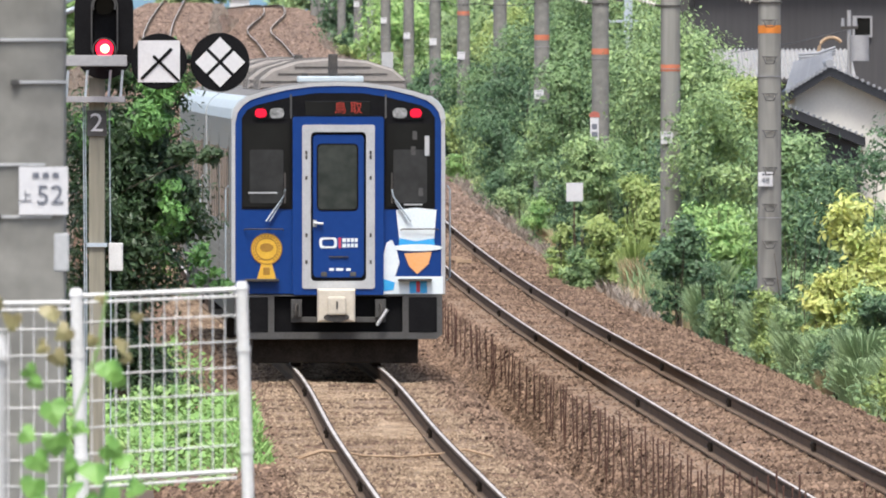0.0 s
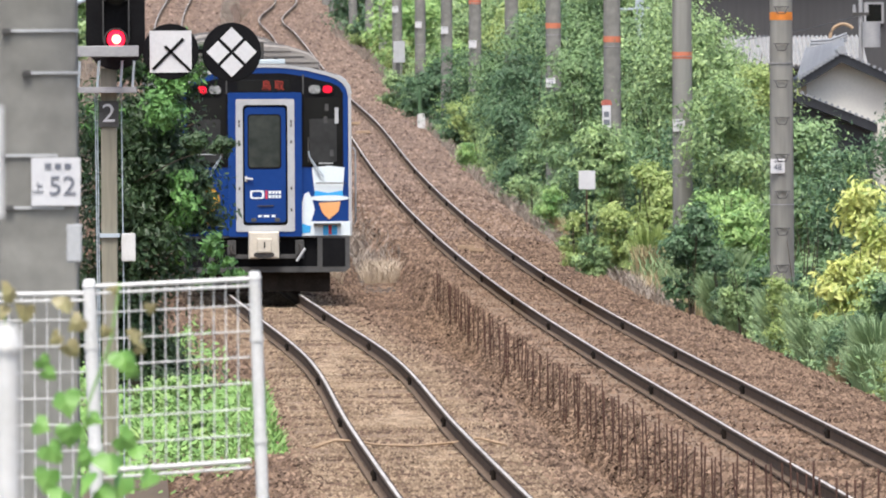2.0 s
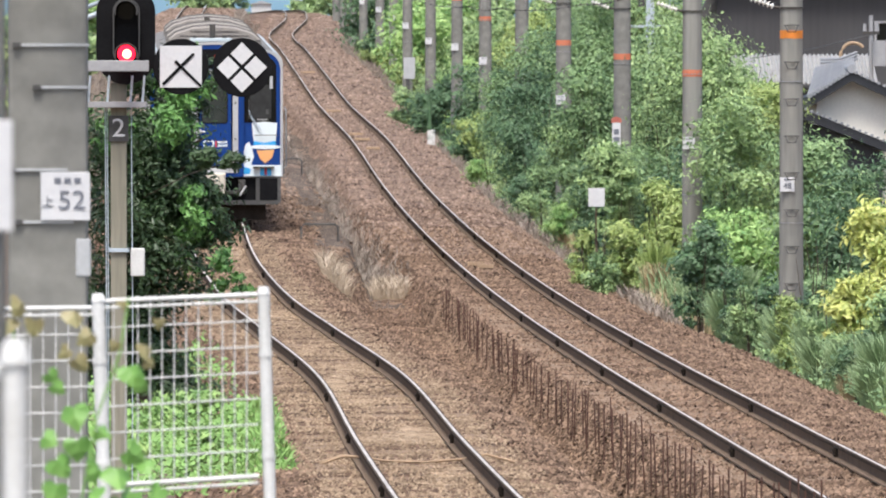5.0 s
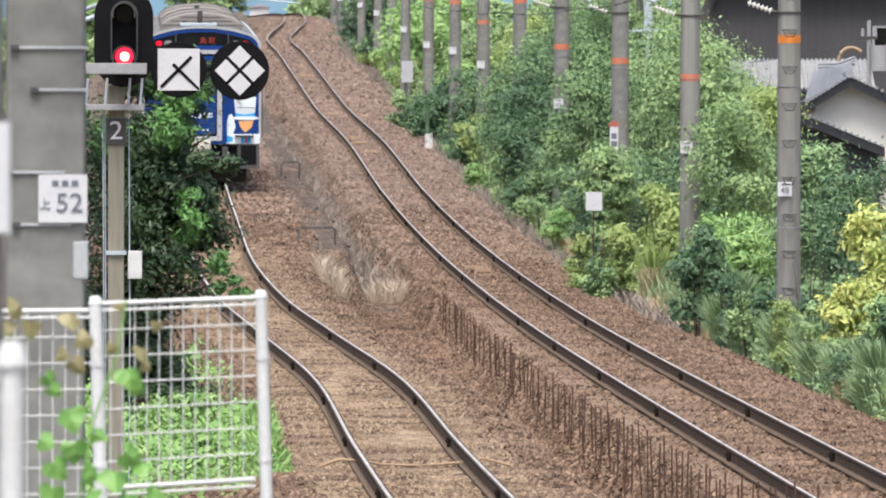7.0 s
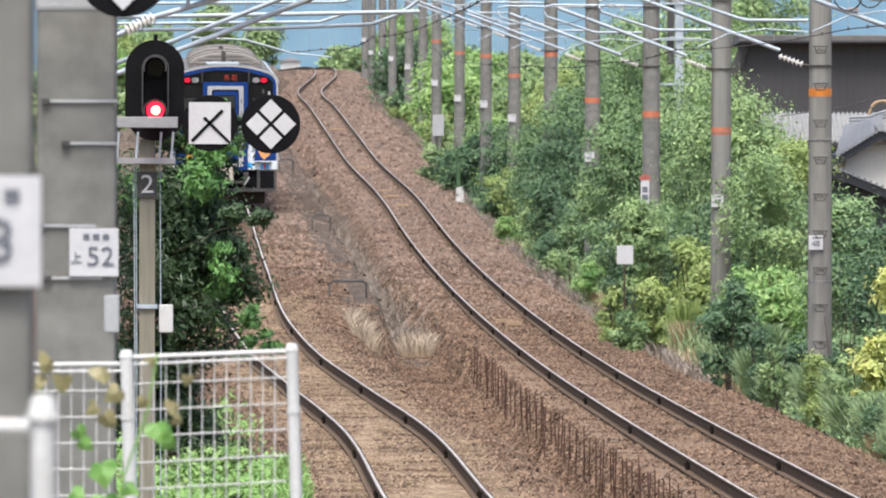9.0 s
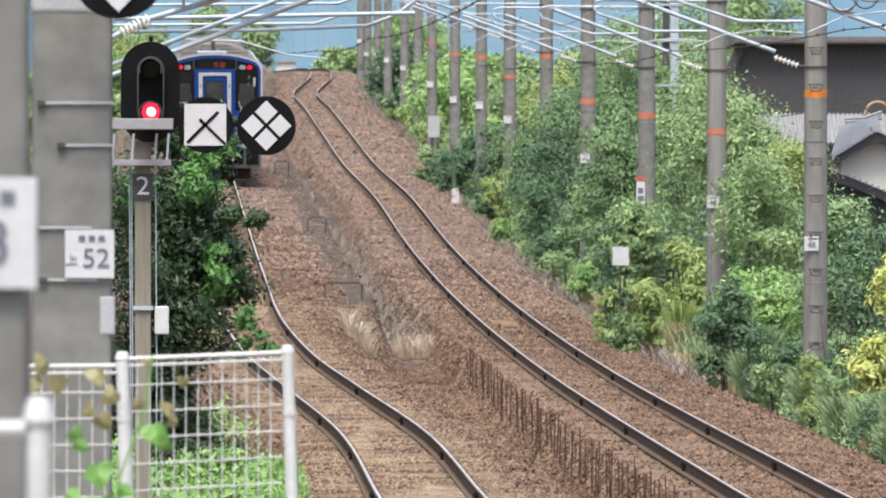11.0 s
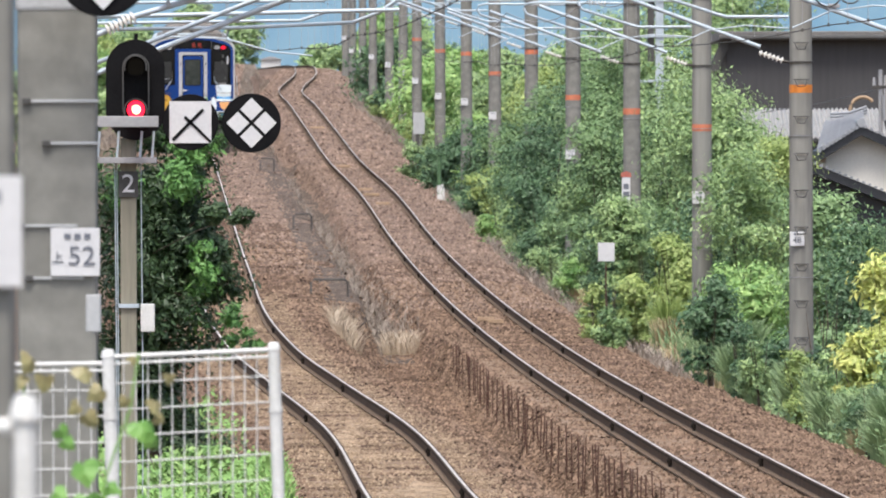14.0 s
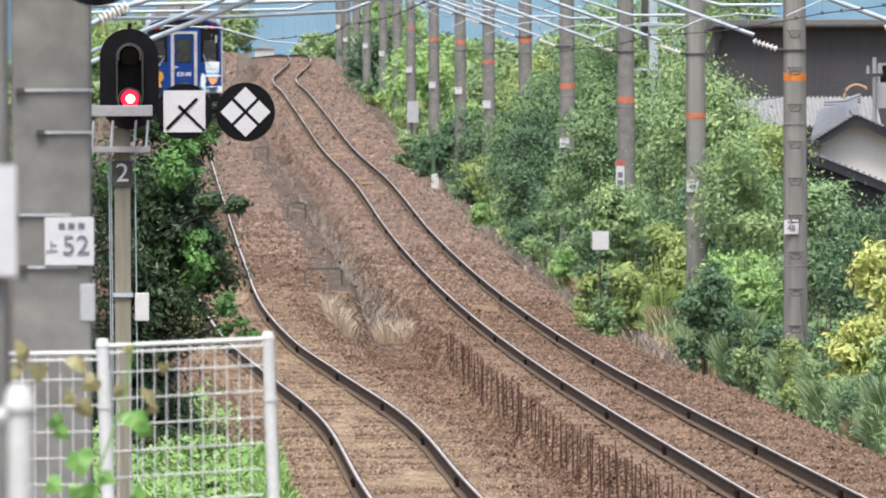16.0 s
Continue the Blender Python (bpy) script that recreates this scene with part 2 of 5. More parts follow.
def arrays(name, verts, faces, material, parent=None, label="", smooth=False):
    me = bpy.data.meshes.new(name)
    me.from_pydata(np.asarray(verts).tolist(), [], np.asarray(faces).tolist() if not isinstance(faces, list) else faces)
    me.materials.append(material)
    if smooth:
        me.polygons.foreach_set("use_smooth", np.ones(len(me.polygons), dtype=bool))
    me.update()
    o = new(name, me)
    if parent:
        o.parent = parent
    if label:
        o["label"] = label
    return o


def box(x0, x1, y0, y1, z0, z1, bevel=0.0, bm=None):
    own = bm is None
    bm = bm or bmesh.new()
    r = bmesh.ops.create_cube(bm, size=1)
    bmesh.ops.scale(bm, vec=(x1 - x0, y1 - y0, z1 - z0), verts=r["verts"])
    bmesh.ops.translate(bm, vec=((x0 + x1) / 2, (y0 + y1) / 2, (z0 + z1) / 2), verts=r["verts"])
    if bevel and own:
        bmesh.ops.bevel(bm, geom=bm.edges[:], offset=bevel, segments=2, affect="EDGES", profile=0.6)
    return bm


def prism(pts, y0, y1, bevel=0.0, bm=None):
    """A flat outline in x and z, from y0 (near) to y1."""
    bm = bm or bmesh.new()
    a = [bm.verts.new((x, y0, z)) for x, z in pts]
    b = [bm.verts.new((x, y1, z)) for x, z in pts]
    n = len(pts)
    front = bm.faces.new(a)
    bm.faces.new(b[::-1])
    for i in range(n):
        bm.faces.new((a[i], b[i], b[(i + 1) % n], a[(i + 1) % n]))
    bmesh.ops.recalc_face_normals(bm, faces=bm.faces[:])
    if bevel:
        bmesh.ops.bevel(bm, geom=list(front.edges), offset=bevel, segments=1, affect="EDGES")
    return bm


def rounded(x0, x1, z0, z1, r, n=4):
    pts = []
    for cx, cz, a in ((x1 - r, z1 - r, 0), (x0 + r, z1 - r, 90), (x0 + r, z0 + r, 180), (x1 - r, z0 + r, 270)):
        for i in range(n + 1):
            t = radians(a + 90 * i / n)
            pts.append((cx + r * math.cos(t), cz + r * math.sin(t)))
    return pts


def ellipse(cx, cz, rx, rz, n=32):
    return [(cx + rx * math.cos(2 * math.pi * i / n), cz + rz * math.sin(2 * math.pi * i / n)) for i in range(n)]


def ring(outer, inner, y0, y1):
    """A frame between two outlines with as many points each."""
    bm = bmesh.new()
    n = len(outer)
    v = [[bm.verts.new((x, y, z)) for x, z in o] for o, y in ((outer, y0), (inner, y0), (outer, y1), (inner, y1))]
    for i in range(n):
        j = (i + 1) % n
        for p, q in ((0, 1), (1, 3), (3, 2), (2, 0)):
            bm.faces.new((v[p][i], v[p][j], v[q][j], v[q][i]))
    bmesh.ops.recalc_face_normals(bm, faces=bm.faces[:])
    return bm


def tube(path, r, n=8, bm=None, r1=None):
    """A round bar along a path; it may taper to r1."""
    bm = bm or bmesh.new()
    path = [Vector(p) for p in path]
    rows = []
    for i, p in enumerate(path):
        d = (path[min(i + 1, len(path) - 1)] - path[max(i - 1, 0)]).normalized()
        u = d.cross(Vector((0, 0, 1)) if abs(d.z) < 0.9 else Vector((1, 0, 0))).normalized()
        w = d.cross(u)
        rad = r + ((r1 if r1 is not None else r) - r) * i / max(1, len(path) - 1)
        rows.append([bm.verts.new(p + rad * (math.cos(2 * math.pi * k / n) * u + math.sin(2 * math.pi * k / n) * w)) for k in range(n)])
    for a, b in zip(rows, rows[1:]):
        for k in range(n):
            f = bm.faces.new((a[k], a[(k + 1) % n], b[(k + 1) % n], b[k]))
            f.smooth = True
    bm.faces.new([bm.verts.new(v.co) for v in rows[0][::-1]])
    bm.faces.new([bm.verts.new(v.co) for v in rows[-1]])
    bmesh.ops.recalc_face_normals(bm, faces=bm.faces[:])
    return bm


def lettering(text, size, material, parent, m, name="lettering", thick=0.002, wide=1.0):
    """Real characters as a thin mesh, centred, facing -y."""
    cu = bpy.data.curves.new("letters", "FONT")
    cu.body, cu.size, cu.extrude = text, size, thick
    cu.align_x, cu.align_y = "CENTER", "CENTER"
    o = bpy.data.objects.new("letters", cu)
    scene.collection.objects.link(o)
    me = bpy.data.meshes.new_from_object(o.evaluated_get(bpy.context.evaluated_depsgraph_get()))
    bpy.data.objects.remove(o)
    me.transform(Matrix.Diagonal((wide, 1, 1, 1)))
    me.transform(Matrix.Rotation(radians(90), 4, "X"))
    me.transform(m)
    me.materials.clear()
    me.materials.append(material)
    q = new(name, me)
    q.parent = parent
    return q


# ---- the line of the two tracks ----
def curve_of(table):
    t = np.array(table, dtype=float)
    d = np.gradient(t[:, 1], t[:, 0])

    def at(y):
        i = int(np.clip(np.searchsorted(t[:, 0], y) - 1, 0, len(t) - 2))
        h = t[i + 1, 0] - t[i, 0]
        s = min(max((y - t[i, 0]) / h, 0.0), 1.0)
        return float(t[i, 1] * (1 + 2 * s) * (1 - s) ** 2 + d[i] * h * s * (1 - s) ** 2 + t[i + 1, 1] * s * s * (3 - 2 * s) + d[i + 1] * h * s * s * (s - 1))
    return at


left_x = curve_of([(-60, 4.2), (0, 3.0), (114, 1.0), (182, -0.24), (225, -0.98), (264, -2.12), (291, -3.0), (317, -3.75), (365, -4.7), (431, -5.86), (492, -6.93), (563, -8.17), (621, -9.15), (720, -10.7), (900, -12.6), (1250, -17)])
left_z = curve_of([(-60, 0.2), (114, 0.2), (182, 0.15), (225, 0.16), (264, 0.23), (291, 0.36), (317, 0.62), (365, 1.21), (431, 1.96), (492, 2.71), (563, 3.61), (621, 4.36), (720, 5.8), (900, 8.0), (1250, 9.4)])
right_x = curve_of([(-60, 8.5), (0, 7.3), (114, 5.2), (194, 3.75), (245, 2.8), (282, 2.16), (361, 0.82), (458, -0.72), (537, -2.02), (625, -3.72), (674, -4.66), (764, -6.25), (838, -7.45), (904, -7.3), (980, -7.9), (1074, -9.1), (1250, -13)])
right_z = curve_of([(-60, 0), (114, 0), (194, 0), (245, 0.05), (282, 0.1), (361, 0.43), (458, 1.22), (537, 2.3), (625, 3.4), (674, 4.25), (764, 5.6), (838, 6.5), (904, 7.45), (980, 8.2), (1074, 8.75), (1250, 9.3)])


def ease(v, a, b):
    s = min(max((v - a) / (b - a), 0), 1)
    return s * s * (3 - 2 * s)


def section(y):
    """Break points of the ballast bed across the line at y."""
    lx, lz, rx, rz = left_x(y), left_z(y), right_x(y), right_z(y)
    w = ease(y, 318, 352)
    g = rz - 1.02 * (1 - w) - 0.68 * w
    xs = [lx - 3.2, lx - 2.4, lx - 1.5, lx + 1.5, lx + 1.75 + 1.0 * w, rx - 2.4, rx - 1.42 - 0.3 * w, rx - 1.10 - 0.32 * w, rx + 1.5, rx + 3.05, rx + 3.8]
    zs = [lz - 1.2, lz - 0.65, lz - 0.20, lz - 0.20, lz - 0.30, g, g + 0.05, rz - 0.22, rz - 0.20, rz - 0.60, rz - 1.2]
    return xs, zs


def bed_z(x, y):
    xs, zs = section(y)
    return float(np.interp(x, xs, zs)) + 0.035 * noise.noise((x * 1.1, y * 0.5, 0))


def land_z(x, y):
    lx, lz, rx, rz = left_x(y), left_z(y), right_x(y), right_z(y)
    return float(np.interp(x, [lx - 60, lx - 8, lx - 2.2, rx + 2.4, rx + 6, rx + 14, rx + 60], [lz - 3, lz - 0.8, lz - 0.62, rz - 0.62, rz - 0.8, rz - 1.6, rz - 4]))


def sheet(name, stations, across, height, material, label, category):
    v = []
    n = 0
    for y in stations:
        row = across(y)
        n = len(row)
        v += [(x, y, height(x, y)) for x in row]
    k = len(v) // n
    f = [(i * n + j, i * n + j + 1, (i + 1) * n + j + 1, (i + 1) * n + j) for i in range(k - 1) for j in range(n - 1)]
    return tagged(arrays(name, v, f, material, smooth=True), label, category, kind="structure")


def ground_height(x, y):
    xs, _ = section(min(y, 1250))
    z = land_z(x, min(y, 1250)) + 0.12 * noise.noise((x * 0.3, y * 0.12, 3))
    return min(z, -4.0 + z * 0.1) if xs[0] + 0.8 < x < xs[-1] - 0.8 and y < 1250 else z


far = [1300, 1500, 2000, 3000, 4800]
sheet("ground", list(np.arange(-60, 1250, 4.0)) + far,
      lambda y: [left_x(y) - d for d in (2500, 900, 300, 100, 40, 16, 8, 5, 3.6, 2.5, 2.3)] + [right_x(y) + d for d in (2.4, 2.6, 3.6, 5, 8, 14, 25, 60, 200, 900, 2500)],
      ground_height, EARTH, "brown earth and low weeds beside the railway line", "ground")
sheet("ballast_bed", np.concatenate([np.arange(-60, 150, 4.0), np.arange(150, 440.1, 0.8)]),
      lambda y: np.sort(np.concatenate([np.linspace(section(y)[0][0], section(y)[0][-1], 46), np.array(section(y)[0][5:9])])),
      bed_z, BALLAST, "reddish brown crushed stone ballast under two railway tracks", "ballast")
# beyond 440 m the bed takes the haze-lightened colour
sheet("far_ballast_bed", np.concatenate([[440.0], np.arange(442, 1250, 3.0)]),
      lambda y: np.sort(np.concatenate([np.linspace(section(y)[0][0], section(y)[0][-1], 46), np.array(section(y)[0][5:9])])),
      bed_z, BALLAST_HAZED, "pale brown ballast lightened for haze, climbing to the crest", "ballast")

SAND = gravel_mat("sandy_ballast", (0.20, 0.135, 0.09), (0.52, 0.40, 0.28), (0.40, 0.295, 0.20), 0.06)
sheet("sandy_bed", np.arange(165, 430, 0.8), lambda y: [left_x(y) + d for d in np.linspace(-0.54, 1.5, 18)],
      lambda x, y: bed_z(x, y) - 0.012 + 0.05 * noise.noise((x * 1.9, y * 0.09, 7)) + 0.02 * noise.noise((x * 5, y * 0.6, 2)) - 0.05 * max(0.0, (x - left_x(y) - 0.5) - 0.55 * noise.noise((3, y * 0.05, 9))),
      SAND, "pale sandy stones between the rails of the curving track", "ballast")


sheet("ash_strip", np.arange(338, 640, 0.8), lambda y: [left_x(y) + 2.0 + 0.25 * noise.noise((y * 0.08, 1, 4)) + (right_x(y) - left_x(y) - 3.75 + 0.3 * noise.noise((y * 0.06, 2, 8))) * k for k in np.linspace(0, 1, 12)],
      lambda x, y: bed_z(x, y) + 0.014 - 0.05 * max(0.0, noise.noise((x * 1.4, y * 0.10, 6)) - 0.1), ASH, "dark grey ash in the gully between the tracks", "ballast")


def loose_stones(count, y0, y1, seed, power, size, material, fill=None, bank=False):
    """Single stones lying on the bed."""
    rng = np.random.default_rng(seed)
    base = np.array([(1, 0, -0.3), (-0.5, 0.9, -0.3), (-0.5, -0.9, -0.3), (0.1, 0.1, 0.8), (0.7, 0.8, 0.2)])
    tri = np.array([(0, 4, 3), (4, 1, 3), (1, 2, 3), (2, 0, 3)])
    cells = 400
    ys = y0 + (y1 - y0) * np.sort(rng.random(count)) ** power
    xs, zs = np.empty(count), np.empty(count)
    for part_ys in np.array_split(np.arange(count), cells):
        sx, sz = section(float(ys[part_ys].mean()))
        x = sx[1] + (sx[-2] - sx[1]) * rng.random(len(part_ys))
        lx = left_x(float(ys[part_ys].mean()))
        if fill:  # the sandy bed of the curving track alone
            x = lx + fill * (2 * rng.random(len(part_ys)) - 1)
        elif bank:  # the steep face behind the rods
            x = right_x(float(ys[part_ys].mean())) - 1.5 + 0.45 * rng.random(len(part_ys))
        else:
            near = (np.abs(x - lx) < 1.1) & (ys[part_ys] < 345)
            x[near] = lx + 1.1 + 4.6 * rng.random(int(near.sum()))
            rx = right_x(float(ys[part_ys].mean()))
            gully = (x > lx + 2.2) & (x < rx - 1.75) & (rng.random(len(x)) < 0.85) & (ys[part_ys] > 345)
            x[gully] = rx - 1.6 + 4.2 * rng.random(int(gully.sum()))
        xs[part_ys], zs[part_ys] = x, np.interp(x, sx, sz)
    zs += np.array([0.035 * noise.noise((float(x) * 1.1, float(y) * 0.5, 0)) for x, y in zip(xs, ys)])
    a = rng.random(count) * 6.28
    s = size * (0.5 + 0.9 * rng.random(count) ** 2)
    p = base[None] * s[:, None, None] * (0.6 + 0.8 * rng.random((count, 5, 3)))
    c, d = np.cos(a)[:, None], np.sin(a)[:, None]
    v = np.stack([p[..., 0] * c - p[..., 1] * d + xs[:, None], p[..., 0] * d + p[..., 1] * c + ys[:, None], p[..., 2] + zs[:, None] + 0.008], 2).reshape(-1, 3)
    f = (tri[None] + 5 * np.arange(count)[:, None, None]).reshape(-1, 3)
    return tagged(arrays("ballast_stones", v, f, material), "loose sandy stones between the rails" if fill else "loose reddish ballast stones lying on the track bed", "gravel", kind="stuff")


loose_stones(84000, 155, 345, 4, 1.15, 0.030, STONE)
loose_stones(14000, 335, 410, 5, 1.0, 0.042, STONE)
loose_stones(26000, 370, 640, 9, 1.2, 0.048, STONE_HAZED)
loose_stones(12000, 610, 1020, 10, 1.4, 0.075, STONE_HAZED)
loose_stones(40000, 155, 350, 6, 1.1, 0.021, STONE_TAN, fill=1.25)
loose_stones(16000, 150, 335, 8, 1.0, 0.034, STONE, bank=True)

# ---- rails in lengths of 25 m, fishplates, sleepers ----
HEAD = [(-0.034, -0.004), (-0.018, 0.0), (0.016, 0.0), (0.034, -0.004), (0.036, -0.02), (0.034, -0.04), (0.009, -0.055), (0.009, -0.14), (0.070, -0.157), (0.073, -0.174),
        (-0.073, -0.174), (-0.070, -0.157), (-0.009, -0.14), (-0.009, -0.055), (-0.034, -0.04), (-0.036, -0.02)]


def railway_track(x_at, z_at, label, joints):
    track = thing("railway_track", label, "railway track")
    for off in (-0.566, 0.566):
        for y0 in joints:
            bm = bmesh.new()
            ys = np.arange(y0 + 0.006, y0 + 25.0, 2.499)
            rows = []
            for y in ys:
                slope = (x_at(y + 0.5) - x_at(y - 0.5))
                rows.append([bm.verts.new((x_at(y) + off + px, y - off * slope, z_at(y) + pz)) for px, pz in HEAD])
            n = len(HEAD)
            for a, b in zip(rows, rows[1:]):
                for k in range(n):
                    f = bm.faces.new((a[k], b[k], b[(k + 1) % n], a[(k + 1) % n]))
                    f.material_index = 1 if k == 1 else 2 if k in (6, 7, 8, 10, 11, 12) else 0
            bm.faces.new(rows[0])
            bm.faces.new(rows[-1][::-1])
            bmesh.ops.recalc_face_normals(bm, faces=bm.faces[:])
            part("rail", bm, [RAILSIDE, RAILTOP, RAILFOOT], track)
            if y0 < 500:
                bm = box(-0.048, 0.048, -0.28, 0.28, -0.14, -0.035, 0.008)
                for k in (-0.2, -0.07, 0.07, 0.2):
                    box(-0.062, 0.062, k - 0.018, k + 0.018, -0.095, -0.06, bm=bm)
                fp = part("fishplate", bm, JOINT, track)
                fp.location = (x_at(y0) + off, y0, z_at(y0))
    return track


def sleepers(track, x_at, z_at, y0, count, width=2.1, step=0.62, sunk=0.21):
    bm = box(-width / 2, width / 2, -0.11, 0.11, -0.15, 0.0, 0.012)
    me = None
    rng = random.Random(7)
    for i in range(count):
        y = y0 + i * step
        if me is None:
            o = part("sleeper", bm, SLEEPER, track, "weathered timber sleeper half sunk in ballast")
            me = o.data
        else:
            o = new("sleeper", me)
            o.parent = track
        o.location = (x_at(y) + rng.uniform(-0.03, 0.03), y + rng.uniform(-0.02, 0.02), z_at(y) - sunk)
        o.rotation_euler[2] = rng.uniform(-0.012, 0.012)


JOINTS = [238.0 + 25.0 * k for k in range(-6, 40)]
left_track = railway_track(left_x, left_z, "railway track of polished worn rails curving through brown ballast", JOINTS)
right_track = railway_track(right_x, right_z, "nearly straight railway track of worn steel rails on ballast", JOINTS)


# ---- the diesel railcar ----
def railcar():
    """Tail end at y = 0, rails at z = 0, length 20.8 m."""
    car = thing("diesel_railcar", "blue-ended stainless diesel railcar running away on the curving track", "train", group="coupled railcars")
    half = [(0, 3.60), (0.35, 3.59), (0.70, 3.545), (1.0, 3.475), (1.20, 3.41), (1.30, 3.34), (1.37, 3.25), (1.40, 3.12), (1.40, 0.82)]
    shell = half + [(-x, z) for x, z in half[::-1] if x > 0]
    part("body", prism(shell, 0.0, 20.8, 0.02), SILVER, car, "stainless steel body shell")
    inner = [(x * 0.962, z - 0.045 if z > 1 else z + 0.01) for x, z in shell]
    part("end_panel", prism(inner, -0.02, 0.03, 0.006), BLUE, car, "deep blue end panel")
    # roof cladding and its pale side strips
    roof = [(x, z + 0.012) for x, z in shell if z > 3.4]
    part("roof", prism(roof, 0.05, 20.75), ROOFGREY, car, "grey roof")
    for s in (-1, 1):
        part("roof_strip", prism([(s * 1.21, 3.425), (s * 1.31, 3.355), (s * 1.385, 3.25), (s * 1.412, 3.12), (s * 1.38, 3.12), (s * 1.18, 3.40)], 0.1, 20.7), ROOFEDGE, car)
    for i in range(len(half) - 2):
        (xa, za), (xb, zb) = half[i], half[i + 1]
        for s in (-1, 1):
            part("roof_rim", prism([(s * xa, za + 0.004), (s * xb, zb + 0.004), (s * xb * 0.962, zb - 0.045), (s * xa * 0.962, za - 0.045)], -0.03, 0.06), FRAMEGREY, car)
    # dark glass of the cab ends
    for s in (-1, 1):
        out = [(s * 0.60, 1.94), (s * 1.265, 1.94), (s * 1.265, 3.13), (s * 1.20, 3.235), (s * 1.08, 3.30), (s * 0.60, 3.415)]
        part("cab_panel", prism(out, -0.028, -0.01), BLACK, car, "black window surround")
        part("cab_window", prism(rounded(min(s * 0.64, s * 1.245), max(s * 0.64, s * 1.245), 1.97, 3.06, 0.04), -0.036, -0.02), GLASSDARK, car, "dark cab window")
        # patch on the glass that paints in its reflections and the interior
        part("glass_tone_patch", prism(rounded(min(s * 0.72, s * 1.16), max(s * 0.72, s * 1.16), 2.02, 2.72, 0.03), -0.038, -0.03), GLASSTONE, car)
        part("marker_housing", prism(rounded(min(s * 0.70, s * 1.12), max(s * 0.70, s * 1.12), 3.11, 3.285, 0.05), -0.042, -0.02), BLACK, car)
        part("tail_light", prism(rounded(s * 1.015 - 0.075, s * 1.015 + 0.075, 3.14, 3.255, 0.05), -0.052, -0.03), REDLAMP, car, "lit red tail light")
        part("headlight", prism(rounded(min(s * 0.71, s * 0.9), max(s * 0.71, s * 0.9), 3.13, 3.265, 0.06), -0.05, -0.03), LENS, car, "unlit white headlight")
        part("wiper", tube([(s * 0.95 - 0.0, -0.07, 1.78), (s * 0.72, -0.075, 2.1), (s * 0.70, -0.07, 2.2)], 0.012, 6), STEEL, car)
        part("wiper_arm", tube([(s * 0.90, -0.06, 1.78), (s * 0.735, -0.065, 2.05)], 0.009, 6), STEEL, car)
        part("wiper_blade", box(s * 0.70 - 0.011, s * 0.70 + 0.011, -0.075, -0.06, 2.02, 2.42), DARKSTEEL, car)
        part("handrail", tube([(s * 0.72 if s < 0 else 0.82, -0.02, 1.665), (s * 0.73 if s < 0 else 0.83, -0.07, 1.68), (s * 1.22 if s < 0 else 1.30, -0.07, 1.68), (s * 1.23 if s < 0 else 1.31, -0.02, 1.665)], 0.009, 6), DARKSTEEL, car)
        part("footstep", box(min(s * 0.78, s * 1.22), max(s * 0.78, s * 1.22), -0.14, -0.02, 0.995, 1.03, 0.006), DARKSTEEL, car)
        part("corner_post", prism([(s * 1.347, 0.83), (s * 1.40, 0.83), (s * 1.40, 3.10), (s * 1.347, 3.12)], -0.024, 0.02, 0.006), FRAMEGREY, car)
        part("side_rail", tube([(s * 1.43, 0.35, 1.0), (s * 1.47, 0.35, 1.05), (s * 1.47, 0.35, 2.2), (s * 1.43, 0.35, 2.25)], 0.012, 6), STEEL, car)
        part("wall_paper", box(min(s * 0.80, s * 1.18) if s < 0 else 0.86, max(s * 0.80, s * 1.18) if s < 0 else 1.10, -0.040, -0.034, 2.145 if s < 0 else 1.99, 2.165 if s < 0 else 2.01), FRAMEGREY, car)
    part("notice", box(1.13, 1.19, -0.040, -0.034, 2.64, 2.90), FRAMEGREY, car)
    for x, z in ((0.98, 2.70), (1.0, 2.9), (1.08, 2.16)):
        part("cab_fitting", box(x - 0.03, x + 0.03, -0.039, -0.034, z - 0.05, z + 0.06), SKIRT, car)
    part("sign_surround", prism([(-0.6, 3.12), (0.6, 3.12), (0.6, 3.415), (0.3, 3.46), (-0.3, 3.46), (-0.6, 3.415)], -0.028, -0.01), BLACK, car)
    sign = part("destination_sign", box(-0.44, 0.42, -0.04, -0.02, 3.155, 3.355, 0.008), GLASSDARK, car, "dark destination display with lit red characters")
    lettering("鳥 取", 0.17, LED, sign, pose(0.13, -0.043, 3.255), wide=0.95)
    for x in (-0.62, 0.62):
        part("sign_post", box(x - 0.012, x + 0.012, -0.034, -0.02, 3.13, 3.44), SKIRT, car)
    # gangway door
    part("door_surround", ring(rounded(-0.60, 0.59, 0.82, 3.15, 0.03), rounded(-0.475, 0.475, 0.92, 3.03, 0.05), -0.10, -0.02), BLUE, car, "raised blue door surround")
    part("door_frame", ring(rounded(-0.475, 0.475, 0.90, 3.045, 0.03), rounded(-0.362, 0.362, 1.0, 2.95, 0.06), -0.115, -0.02), FRAMEGREY, car, "pale grey gangway frame")
    seal = part("door_seal", prism(rounded(-0.365, 0.365, 0.995, 2.955, 0.06), -0.07, -0.01), BLACK, car)
    door = part("gangway_door", prism(rounded(-0.335, 0.335, 1.045, 2.915, 0.06), -0.09, -0.02, 0.008), BLUE, car, "blue end door")
    part("door_window_seal", prism(rounded(-0.285, 0.26, 1.92, 2.80, 0.06), -0.097, -0.08), BLACK, door)
    part("door_window", prism(rounded(-0.265, 0.24, 1.94, 2.78, 0.05), -0.102, -0.085), GLASSDOOR, door, "dark door window")
